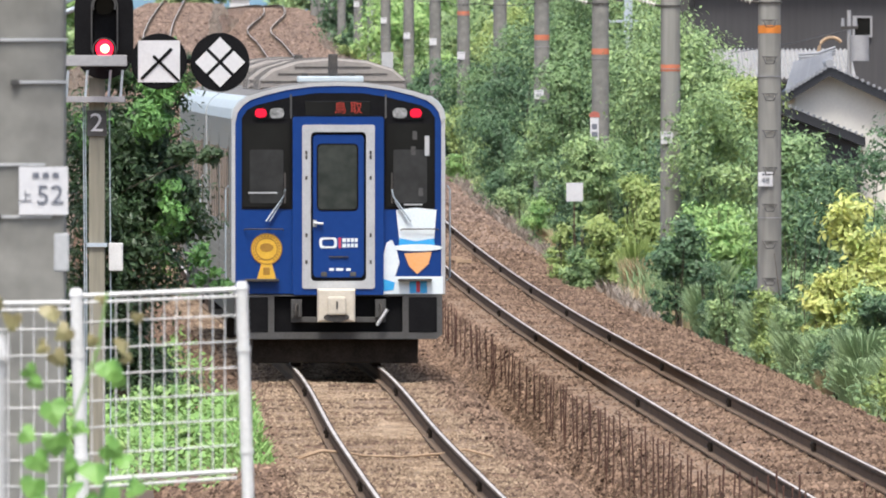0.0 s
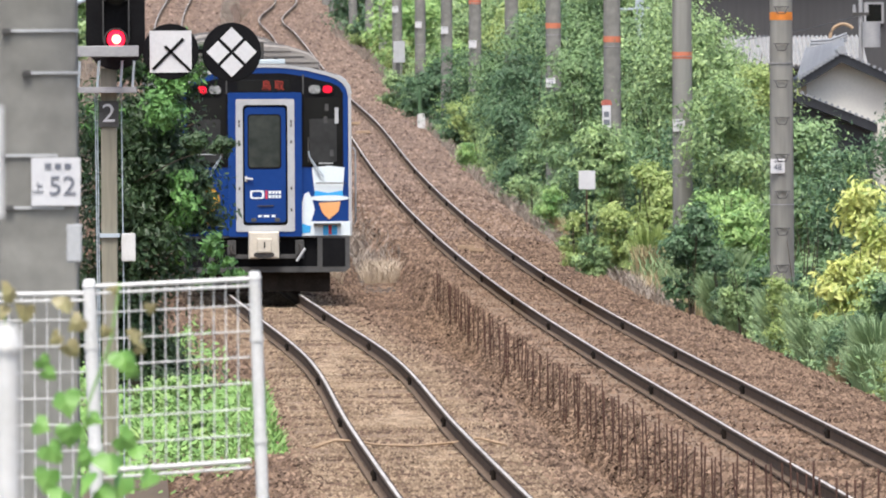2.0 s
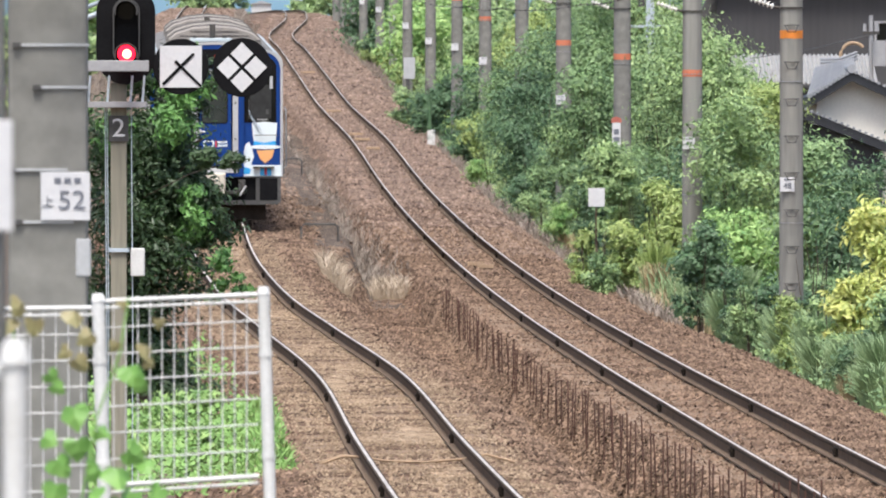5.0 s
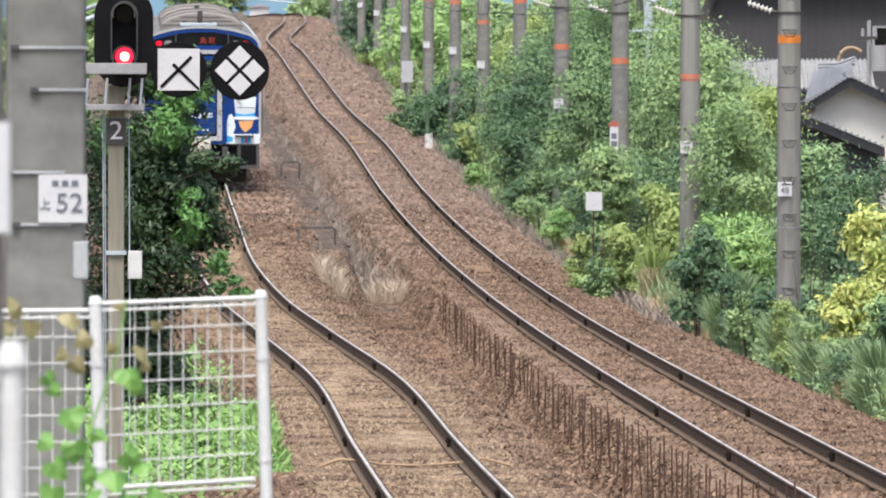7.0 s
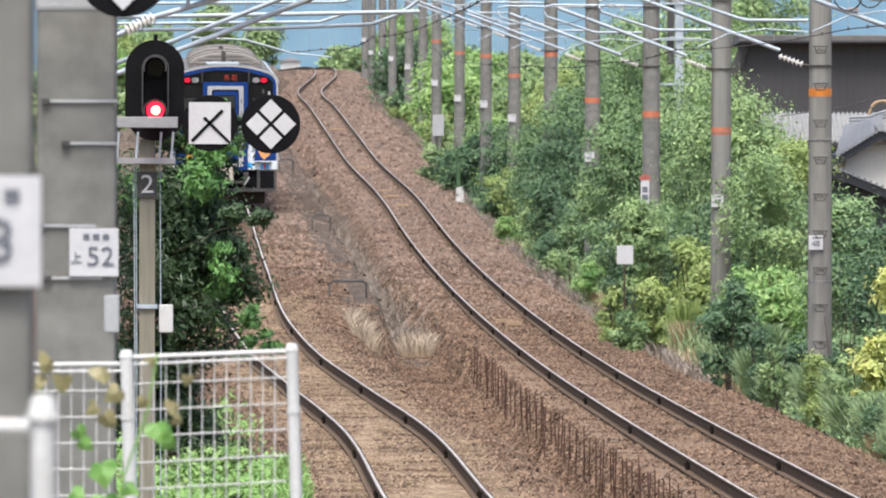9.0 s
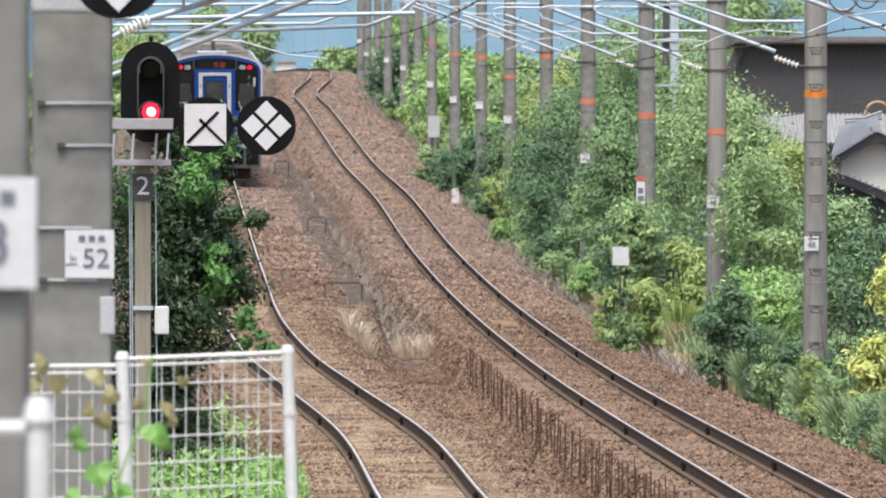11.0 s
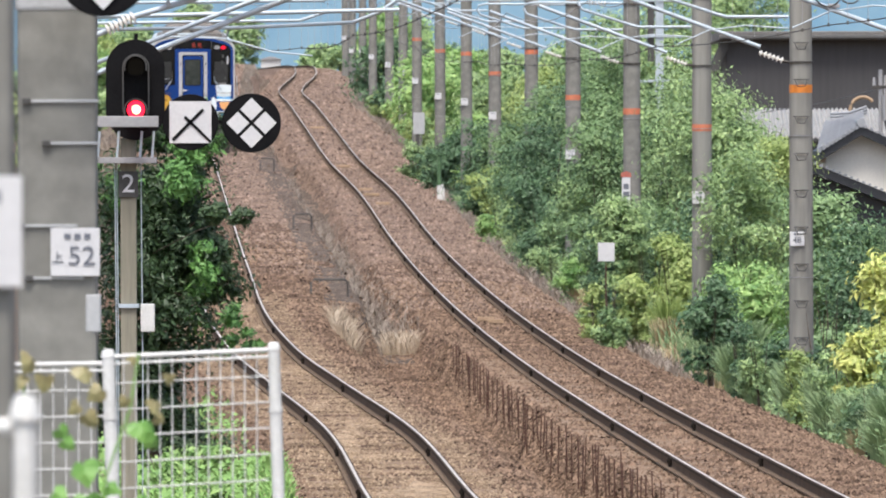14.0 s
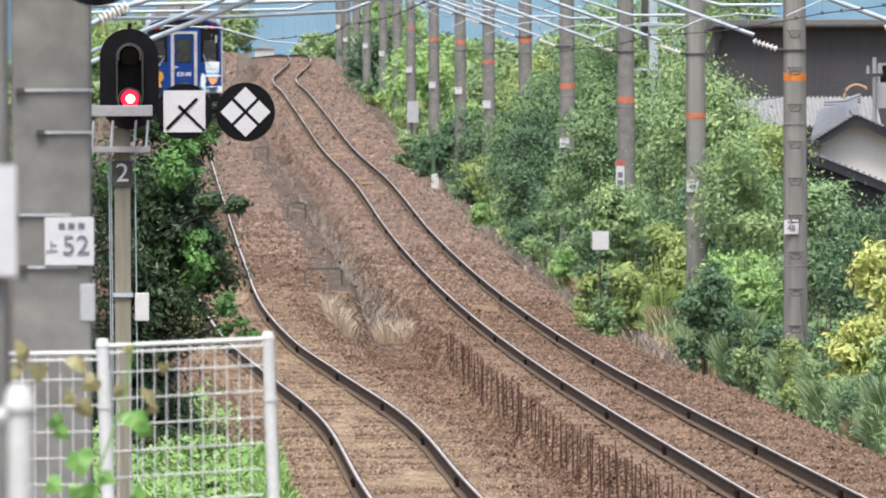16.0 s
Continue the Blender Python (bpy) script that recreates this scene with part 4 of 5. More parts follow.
        for s, k in ((1, 0.72), (-1, 0.98)):
            part("cross_bar", prism([(x - 0.85 * h - w, z - s * 0.85 * h + s * w), (x - 0.85 * h + w, z - s * 0.85 * h - s * w), (x + k * h * 0.85 + w, z + s * k * 0.85 * h - s * w), (x + k * h * 0.85 - w, z + s * k * 0.85 * h + s * w)] if s == 1 else
                                    [(x + h - w, z - h + 0.0), (x + h + 0.0, z - h + 2 * w), (x - 0.22 * h, z + 0.26 * h + w), (x - 0.22 * h - 2 * w, z + 0.26 * h - w)], y - 0.048, y - 0.038), BLACK, d)
    return d


signal = thing("railway_signal", "black oval railway signal showing red on a concrete post", "railway signal", at=pose(0, 171, 0))
part("post", box(-3.22, -3.06, 0.05, 0.21, -0.9, 3.95, 0.012), CONCRETE_OLD, signal, "weathered square concrete post")
part("backboard", prism([(-3.066 + 0.295 * math.cos(a), (4.64 if math.sin(a) > 0 else 4.225) + 0.295 * math.sin(a)) for a in [2 * math.pi * (i + 0.5) / 40 for i in range(40)]], -0.05, -0.02), BLACK, signal)
part("lamp_case", box(-3.2, -2.93, -0.02, 0.2, 4.0, 4.85, 0.03), BLACK, signal)
for z in (4.66, 4.23):
    part("lens_rim", ring(ellipse(-3.06, z, 0.105, 0.105, 24), ellipse(-3.06, z, 0.085, 0.085, 24), -0.075, -0.045), BLACK, signal)
    hood = [(-3.06 + 0.115 * math.cos(radians(a)), z + 0.115 * math.sin(radians(a))) for a in range(-20, 201, 20)]
    hin = [(-3.06 + 0.105 * math.cos(radians(a)), z + 0.105 * math.sin(radians(a))) for a in range(-20, 201, 20)]
    part("hood", prism(hood + hin[::-1], -0.36, -0.05), SKIRT, signal)
st = [(math.cos(2 * math.pi * (i + 0.5) / 32), math.sin(2 * math.pi * (i + 0.5) / 32)) for i in range(32)]
part("hood_rim", ring([(-3.06 + 0.135 * c, (4.655 if s > 0 else 4.25) + 0.135 * s) for c, s in st], [(-3.06 + 0.122 * c, (4.655 if s > 0 else 4.25) + 0.122 * s) for c, s in st], -0.12, -0.05), SKIRT, signal)
part("dark_lens", prism(ellipse(-3.06, 4.66, 0.085, 0.085, 24), -0.062, -0.045), GLASSDARK, signal)
lens = part("red_lens", prism(ellipse(-3.055, 4.235, 0.088, 0.088, 24), -0.385, -0.36), REDSIGNAL, signal, "lit red signal lamp")
part("lens_core", prism(ellipse(-3.05, 4.235, 0.045, 0.045, 24), -0.392, -0.37), LAMPCORE, lens)
part("front_bar", box(-3.47, -2.83, -0.43, -0.40, 4.06, 4.17, 0.008), GREYBAR, signal, "pale grey bar before the signal")
part("finial", tube([(-3.06, 0, 4.93), (-3.06, 0, 4.99)], 0.02, 8), BLACK, signal)
part("platform_bar", box(-3.46, -2.86, -0.1, 0.3, 3.70, 3.76, 0.006), GREYBAR, signal)
for x in (-3.44, -3.25, -3.02, -2.9):
    part("platform_strut", tube([(x, -0.05, 3.76), (x + 0.02, -0.05, 4.02)], 0.014, 6), STEEL, signal)
part("post_ring", ring(rounded(-3.245, -3.035, 0.02, 0.24, 0.02), rounded(-3.22, -3.06, 0.05, 0.21, 0.01), -0.02, 0.02), STEEL, signal).matrix_basis = pose(0, 0, 2.28) @ Matrix.Rotation(radians(90), 4, "X") @ Matrix.Diagonal((1, 1, -1, 1))
part("relay_box", box(-3.02, -2.88, 0.0, 0.14, 2.02, 2.30, 0.012), WHITE, signal, "white relay box")
part("track_plate", box(-3.24, -3.04, 0.03, 0.05, 3.36, 3.62, 0.004), SKIRT, signal, "dark plate with a white number")
lettering("2", 0.26, SIGNWHITE, signal, pose(-3.14, 0.026, 3.49), wide=1.1)
for x in (-3.27, -3.25, -3.01):
    part("cable", tube([(x, 0.1, -0.8), (x + 0.01, 0.08, 1.6), (x - 0.005, 0.1, 3.7)], 0.007, 6), STEEL, signal)
part("disc_arm", box(-3.1, -1.8, 0.0, 0.04, 4.09, 4.13), BLACK, signal)
disc_sign(signal, -2.517, 4.108, 0.28, False, -0.06)
disc_sign(signal, -1.909, 4.100, 0.294, True, -0.06)

# the near diamond disc high on the platform pole
near_disc = thing("stop_marker", "black disc with white diamond fixed high on a pole", "sign", at=pose(0, 84.9, 0))
disc_sign(near_disc, -1.68, 4.76, 0.235, True)
part("disc_bracket", box(-1.72, -1.64, 0.0, 0.42, 4.74, 4.80), STEEL, near_disc)


# ---- white mesh fence on the platform end ----
def fence_panel(parent, x0, x1, y, top0, top1, low0, low1, step=0.056):
    """Welded mesh between two posts, top and bottom folded into beams."""
    n = int(round((x1 - x0) / step))
    f = lambda a, b, x: a + (b - a) * (x - x0) / (x1 - x0)
    for i in range(1, n):
        x = x0 + (x1 - x0) * i / n
        part("wire", tube([(x, y, f(low0, low1, x)), (x, y, f(top0, top1, x))], 0.0031, 5), WHITE, parent)
    rows = int(round((top0 - low0) / 0.117))
    for j in range(rows + 1):
        k = j / rows
        part("cross_wire", tube([(x0, y - 0.008, low0 + (top0 - low0) * k), (x1, y - 0.008, low1 + (top1 - low1) * k)], 0.0038, 5), WHITE, parent)
    for a, b in ((top0, top1), (low0, low1)):
        part("folded_edge", tube([(x0, y + 0.02, a), (x1, y + 0.02, b)], 0.013, 6), WHITE, parent)
        part("folded_edge", tube([(x0, y - 0.02, a - 0.03), (x1, y - 0.02, b - 0.03)], 0.007, 6), WHITE, parent)


def post(parent, x, y, z0, z1, r, lean=0.03):
    part("post", tube([(x + lean * (z1 - z0), y, z0), (x, y, z1 - 0.01)], r, 14), WHITE, parent)
    part("post_cap", tube([(x, y, z1 - 0.02), (x, y, z1 + 0.008), (x, y, z1 + 0.016)], r * 1.12, 14, r1=r * 0.7), WHITE, parent)
    for z in (z1 - 0.29, z1 - 0.75):
        part("post_clip", tube([(x + lean * (z1 - z), y, z - 0.012), (x + lean * (z1 - z), y, z + 0.012)], r * 1.15, 14), WHITE, parent)


fence = thing("mesh_fence", "white painted welded mesh fence with round posts", "fence", at=pose(0, 77.5, 0))
post(fence, -0.768, 0, 1.3, 2.985, 0.028)
post(fence, -1.515, -0.03, 1.3, 2.955, 0.030)
fence_panel(fence, -1.50, -0.79, 0, 2.935, 2.965, 2.10, 2.145)
fence_panel(fence, -2.45, -1.535, -0.03, 2.895, 2.905, 1.95, 1.96)
near_fence = thing("fence_post", "white painted fence post standing close on the platform", "fence post", at=pose(0, 34.2, 0))
part("post", tube([(-0.835, 0, 1.3), (-0.835, 0, 3.36)], 0.025, 14), WHITE, near_fence)
part("post_cap", tube([(-0.835, 0, 3.35), (-0.835, 0, 3.385), (-0.835, 0, 3.40)], 0.034, 14, r1=0.018), WHITE, near_fence)
part("side_bar", tube([(-1.35, 0.02, 3.33), (-0.86, 0, 3.335)], 0.018, 10), WHITE, near_fence)

platform = tagged(obj("platform", box(-7, 0.35, -30, 90, -0.6, 1.3), CONCRETE), "grey concrete platform end under the fence", "platform", kind="structure")


# ---- plants ----
def unit(v):
    return v / (np.linalg.norm(v, axis=1)[:, None] + 1e-9)


def leaf_cloud(rng, centre, radii, count, size, droop=0.35, clumps=40):
    """A crown of several lobes; each lobe carries domed clumps, each clump its leaves."""
    lobes = max(3, clumps // 11)
    lc = unit(rng.normal(size=(lobes, 3)) * np.array((1, 1, 0.9))) * (0.36 + 0.42 * rng.random(lobes))[:, None]
    lr = 0.23 + 0.19 * rng.random(lobes)
    wl = rng.integers(0, lobes, clumps)
    cd = unit(rng.normal(size=(clumps, 3)) + np.array((0, -0.25, 0.30)))
    cc = (lc[wl] + cd * (lr[wl] * (0.7 + 0.4 * rng.random(clumps)))[:, None]) * np.array(radii)
    cr = np.clip(float(np.mean(radii)) * (0.14 + 0.13 * rng.random(clumps)), 0.05, 0.46)
    which = rng.integers(0, clumps, count)
    dl = unit(rng.normal(size=(count, 3)) + np.array((0, -0.1, 0.35)))
    p = cc[which] + dl * (cr[which] * (0.35 + 0.75 * rng.random(count) ** 0.6))[:, None] * np.array((1.15, 1.15, 0.72)) + np.array(centre)
    run = (cr[which] * 0.9 * rng.random(count) ** 2.5)[:, None]  # sprays that reach out and hang over
    p += run * (cd[which] + 0.5 * dl) * np.array((1.2, 1.2, 0.8)) - np.array((0, 0, 0.35)) * run * run / 0.4
    out = unit(dl * 0.7 + cd[which] * 0.25 + rng.normal(size=(count, 3)) * 0.30 + np.array((0, -0.1, 0.30)))
    ax = unit(np.cross(out, rng.normal(size=(count, 3))))
    ax[:, 2] -= droop
    ax = unit(ax)
    side = np.cross(out, ax)
    s = (size * (0.55 + 0.8 * rng.random(count)))[:, None]
    return np.stack([p - ax * s, p + side * s * 0.40 + out * s * 0.12, p + ax * s, p - side * s * 0.40 + out * s * 0.12], 1).reshape(-1, 3)


def leaves_object(name, v, material, parent, label=""):
    n = len(v) // 4
    k = np.arange(n)[:, None] * 4
    return arrays(name, v, (k + np.array([0, 1, 2, 3])), material, parent, label)


LEAVES = {"mid": LEAF_MID, "dark": LEAF_DARK, "bright": LEAF_BRIGHT, "yellow": LEAF_YELLOW, "lime": LEAF_LIME, "forest": LEAF_FOREST}
WORDS = {"mid": "green leafy bush beside the line", "dark": "dark green dense bush beside the line", "bright": "fresh bright green bush beside the line",
         "yellow": "yellow-leaved shrub beside the line", "lime": "yellow-green leafy bush beside the line", "forest": "deep green broad-leaved bush beside the line"}
plant_rng = np.random.default_rng(11)


def bush(x, y, top, r, kind, leaf=0.057, dense=0.78, name="bush", base=None, label=""):
    base = land_z(x, y) if base is None else base
    h = max(top - base, 0.5)
    b = thing(name, label or WORDS[kind], "tree" if name == "tree" else "bush", group="trackside plants", at=pose(x, y, base))
    bm = bmesh.new()
    for i in range(5):
        a = plant_rng.random() * 6.28
        q = r * (0.3 + 0.5 * plant_rng.random())
        tube([(0.05 * math.cos(a), 0.05 * math.sin(a), -0.2), (q * 0.5 * math.cos(a), q * 0.5 * math.sin(a), h * 0.4), (q * math.cos(a), q * math.sin(a), h * 0.8)], 0.010 + 0.004 * h, 5, bm=bm, r1=0.004)
    part("trunk" if name == "tree" else "stem", bm, BARK, b)
    cz = h * (0.52 if h > 3.2 else 0.47)
    n = int(dense * 4300 * min(r * h, 8) ** 0.75)
    v = leaf_cloud(plant_rng, (0, 0, cz), (r * 1.0, r * 1.0, h * 0.52), n, leaf, clumps=int(20 + 26 * r * math.sqrt(h)))
    v = np.concatenate([v, leaf_cloud(plant_rng, (0, -0.2 * r, h * 0.20), (r * 1.0, r * 0.9, h * 0.26), n // 5, leaf * 0.95, clumps=int(10 + 12 * r))])
    leaves_object("crown" if name == "tree" else "foliage", v, LEAVES[kind], b)
    return b


for x, y, top, r, kind in (
        (1.5, 536, 5.1, 1.3, "dark"), (0.3, 570, 4.7, 1.2, "dark"), (2.4, 467, 5.55, 1.3, "forest"), (3.9, 456, 5.9, 1.4, "mid"),
        (3.6, 393, 5.1, 1.0, "forest"), (4.9, 402, 5.5, 1.3, "mid"), (5.3, 380, 4.85, 1.3, "forest"), (6.05, 357, 5.4, 1.35, "mid"), (5.6, 386, 6.0, 1.5, "mid"), (2.9, 446, 5.5, 1.3, "dark"), (4.4, 442, 6.2, 1.4, "forest"), (5.0, 350, 3.4, 0.9, "dark"), (6.6, 346, 4.3, 1.0, "lime"),
        (2.6, 432, 4.9, 0.9, "dark"), (6.0, 326, 3.9, 1.1, "mid"), (6.9, 299, 3.1, 1.1, "forest"), (7.6, 291, 3.0, 1.2, "dark"),
        (5.95, 271, 1.65, 0.42, "dark"), (4.66, 299, 1.8, 0.5, "dark"), (4.05, 335, 2.2, 0.6, "lime"), 
        (2.9, 424, 2.75, 0.8, "forest"), (2.2, 458, 2.95, 0.75, "mid"), (1.5, 504, 3.3, 0.75, "lime"),
        (3.3, 395, 3.1, 0.8, "mid"), (5.65, 320, 2.0, 0.6, "bright"), (5.7, 308, 1.9, 0.6, "bright"), (3.4, 402, 3.9, 0.8, "dark"),
        (2.2, 490, 4.2, 0.9, "mid"), (7.2, 330, 2.9, 1.0, "forest"), (8.4, 340, 2.3, 1.1, "forest"), (6.6, 370, 4.4, 1.0, "dark"),
        (6.5, 285, 1.9, 0.7, "forest"), (7.1, 266, 1.9, 0.8, "forest"), (6.9, 250, 1.2, 0.6, "mid"), 
        (4.95, 318, 1.75, 0.55, "dark"), (5.9, 283, 1.5, 0.6, "dark"), (3.6, 360, 3.1, 0.7, "dark"), (2.5, 428, 2.9, 0.6, "dark"), (1.4, 507, 3.5, 0.75, "dark"), (5.6, 345, 3.6, 0.8, "dark"), 
        (0.0, 620, 5.0, 1.2, "mid"), (0.9, 590, 5.2, 1.2, "bright"), (1.9, 640, 7.0, 1.6, "mid"), (4.8, 560, 7.2, 1.8, "forest"), (3.3, 540, 6.6, 1.5, "lime")):
    bush(x, y, top, r, kind, leaf=0.056 if y < 470 else 0.075, dense=0.8 if y < 470 else 0.48)
for x, y, top, r, kind in ((6.1, 247, 0.6, 0.35, "dark"), (6.65, 252, 1.0, 0.4, "dark"), (5.25, 283, 0.9, 0.4, "mid"), (5.6, 268, 0.8, 0.4, "lime"), (6.0, 258, 0.9, 0.4, "mid"), (6.9, 238, 0.6, 0.45, "mid"), (5.0, 290, 1.1, 0.4, "dark"), (7.3, 228, 0.4, 0.5, "mid"), (6.4, 233, 0.1, 0.35, "lime")):
    bush(x, y, top, r, kind, leaf=0.04)
bush(6.25, 222, 0.25, 0.4, "lime", leaf=0.04)
bush(3.6, 336, 3.05, 0.55, "mid", dense=1.5)
bush(3.78, 338, 1.9, 0.48, "mid")
bush(3.3, 341, 2.4, 0.45, "dark")
bush(5.85, 321, 1.8, 0.55, "bright", leaf=0.045)
bush(5.5, 318, 1.2, 0.45, "bright", leaf=0.045)
bush(4.92, 313, 0.75, 0.5, "mid", leaf=0.05)
bush(5.1, 307, 0.4, 0.4, "forest", leaf=0.045)
bush(3.2, 327, 1.55, 0.34, "mid", leaf=0.05)
bush(2.95, 333, 1.4, 0.34, "lime", leaf=0.05)
bush(4.55, 334, 2.35, 0.6, "lime", leaf=0.06)
bush(-0.9, 596, 4.2, 0.7, "mid")
for x, y, top, r, kind in ((7.2, 245, 1.3, 0.6, "mid"), (6.9, 232, 0.3, 0.5, "bright"),
                           (3.3, 366, 1.2, 0.5, "mid"), (3.05, 388, 1.4, 0.5, "bright"), (2.65, 412, 1.7, 0.55, "mid"), (2.2, 440, 2.0, 0.55, "mid"), (1.6, 480, 2.3, 0.55, "bright"), (1.0, 520, 2.8, 0.6, "mid")):
    bush(x, y, top, r, kind, leaf=0.045)
bush(6.42, 256, 1.75, 0.52, "yellow", leaf=0.066, dense=0.9)
bush(6.3, 252, 0.7, 0.5, "mid", leaf=0.05)
bush(6.75, 250, 0.9, 0.5, "dark", leaf=0.05)
bush(6.95, 262, 2.2, 0.62, "yellow", leaf=0.072)
for x, y, top, r in ((6.9, 616, 9.0, 2.2), (8.6, 640, 10.0, 2.4), (5.2, 660, 8.2, 2.0), (12.0, 700, 11.0, 3.0), (10.0, 560, 7.0, 2.0)):
    bush(x, y, top, r, "mid", leaf=0.11, dense=0.55, name="tree", label="green broad-leaved tree behind the overhead poles")
rng = random.Random(5)
for i in range(18):
    y = 545 + 15 * i
    bush(right_x(y) + rng.uniform(3.5, 4.5), y, right_z(y) + rng.uniform(0.2, 1.1), rng.uniform(0.5, 0.9), rng.choice(("mid", "lime", "lime")), leaf=0.085, dense=0.36)
for i in range(26):
    y = 640 + 20 * i + rng.uniform(-8, 8)
    x = right_x(y) + rng.uniform(4.2, 7.5)
    bush(x, y, right_z(y) + rng.uniform(1.2, 3.2), rng.uniform(1.2, 2.0), rng.choice(("mid", "mid", "bright", "dark")), leaf=0.13, dense=0.24)
for i in range(12):
    y = 560 + 45 * i + rng.uniform(-8, 8)
    x = left_x(y) - rng.uniform(3.4, 6)
    bush(x, y, left_z(y) + rng.uniform(0.8, 3.0), rng.uniform(1.1, 1.9), rng.choice(("mid", "bright", "lime")), leaf=0.13, dense=0.24)

for x, y, top, r in ((-8.3, 1150, 11.2, 1.7), (-6.2, 1120, 10.6, 1.5), (-14.2, 1200, 13.0, 1.8), (-16.8, 1180, 13.8, 2.0), (0.5, 900, 8.9, 2.0), (3.0, 1000, 9.2, 2.4), (6.5, 900, 8.6, 2.2), (2.5, 820, 8.0, 1.8), (0.3, 760, 7.6, 1.6), (-2.5, 980, 9.6, 1.8)):
    bush(x, y, top, r * 0.85, "mid", leaf=0.20, dense=0.26, name="tree", label="green broad-leaved tree far along the line")



def tussock(x, y, h, r, count, material, label, base=None):
    """A fountain of arching blades."""
    g = np.random.default_rng(int(x * 1000 + y * 10))
    e = thing("grass_tussock", label, "grass", group="trackside tussocks", at=pose(x, y, (land_z(x, y) if base is None else base) - 0.05))
    count = int(count * 1.25)
    a = g.random(count) * 6.283
    root = 0.45 * r * np.sqrt(g.random(count))
    reach, hh = r * (0.15 + 0.95 * g.random(count)), h * (0.45 + 0.6 * g.random(count))
    c, d = np.cos(a), np.sin(a)
    w = 0.005 + 0.005 * g.random(count)
    rows = []
    for t, k in ((0.0, 1.0), (0.45, 1.0), (0.8, 0.7), (1.0, 0.1)):
        q = root + reach * t * t
        z = hh * (1.5 * t - 0.62 * t ** 2.4)
        rows += [np.stack([q * c - w * k, q * d * 1.3, z], 1), np.stack([q * c + w * k, q * d * 1.3, z], 1)]
    v = np.stack(rows, 1).reshape(-1, 3)
    k = np.arange(count)[:, None, None] * 8
    f = (k + np.array([[0, 1, 3, 2], [2, 3, 5, 4], [4, 5, 7, 6]])).reshape(-1, 4)
    arrays("blade_tuft", v, f, material, e)


for dx, y, h, r, n in ((3.25, 309, 1.35, 0.55, 900), (3.4, 302, 1.5, 0.6, 900), (3.2, 296, 1.1, 0.5, 700), (3.6, 290, 1.3, 0.5, 700), (3.15, 286, 0.8, 0.4, 400), (3.3, 272, 1.2, 0.45, 700), (3.5, 265, 1.25, 0.45, 700),
                       (3.3, 259, 0.9, 0.4, 500), (3.35, 250, 1.0, 0.45, 600), (3.7, 246, 1.2, 0.5, 700), (3.3, 240, 0.8, 0.4, 500), (3.8, 236, 1.1, 0.5, 500), (3.4, 228, 0.7, 0.4, 400), (3.9, 222, 0.9, 0.45, 400)):
    tussock(right_x(y) + dx, y, h, r, n, REED, "pale green arching reed grass at the ballast edge")
for dx, y, h, r, n in ((2.75, 388, 0.8, 0.35, 300), (2.8, 378, 0.95, 0.38, 380), (2.75, 369, 1.1, 0.40, 420), (2.9, 361, 1.2, 0.42, 480), (2.75, 352, 1.0, 0.38, 420), (2.95, 344, 1.25, 0.40, 460), (2.75, 336, 0.9, 0.36, 380), (2.95, 329, 1.1, 0.36, 380),
                       (2.95, 320, 0.7, 0.3, 260), (3.2, 247, 0.5, 0.2, 150)):
    tussock(right_x(y) + dx, y, h, r, n, REED_DRY, "dry tan reed grass at the ballast edge")
for dx, y, h, r, n in ((3.1, 365, 1.3, 0.36, 320), (3.1, 349, 1.5, 0.38, 360), (3.05, 333, 1.5, 0.38, 360), (2.9, 398, 1.0, 0.36, 280), (4.1, 319, 2.1, 0.6, 420), (4.6, 322, 2.3, 0.6, 420), (3.9, 324, 1.9, 0.5, 320)):
    tussock(right_x(y) + dx, y, h, r, n, LEAF_LIME if y > 330 else GRASS_BRIGHT, "fresh green tall grass among the bushes")

# the tree by the signal
tree = thing("tree", "dark green broad-leaved tree by the signal post", "tree", at=pose(-3.7, 219, -0.4))
part("trunk", tube([(0, 0, 0), (0.05, 0, 1.4), (-0.05, 0, 2.6), (0, 0, 4.0)], 0.12, 10, r1=0.03), BARK, tree)
for a, z in ((0.3, 1.2), (2.2, 1.7), (4.0, 2.2), (5.4, 2.7), (0.1, 3.1)):
    part("branch", tube([(0, 0, z), (0.5 * math.cos(a), 0.4 * math.sin(a), z + 0.4), (0.85 * math.cos(a), 0.7 * math.sin(a), z + 0.6)], 0.04, 6, r1=0.012), BARK, tree)
part("branch", tube([(0, -0.5, 2.9), (0.6, -2.0, 3.2), (1.05, -3.2, 3.35)], 0.008, 6, r1=0.004), BARK, tree)
trng = np.random.default_rng(21)
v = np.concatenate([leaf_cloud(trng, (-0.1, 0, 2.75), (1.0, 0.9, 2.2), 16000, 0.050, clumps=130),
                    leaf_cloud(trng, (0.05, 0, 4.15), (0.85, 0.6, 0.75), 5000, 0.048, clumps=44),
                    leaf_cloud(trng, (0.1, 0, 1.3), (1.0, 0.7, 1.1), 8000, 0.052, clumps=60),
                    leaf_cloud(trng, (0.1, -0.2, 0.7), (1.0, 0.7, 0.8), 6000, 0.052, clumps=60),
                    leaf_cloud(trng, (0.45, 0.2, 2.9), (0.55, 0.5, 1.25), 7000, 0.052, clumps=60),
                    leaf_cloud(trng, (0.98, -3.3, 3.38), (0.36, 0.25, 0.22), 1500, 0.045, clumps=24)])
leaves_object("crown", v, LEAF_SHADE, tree)
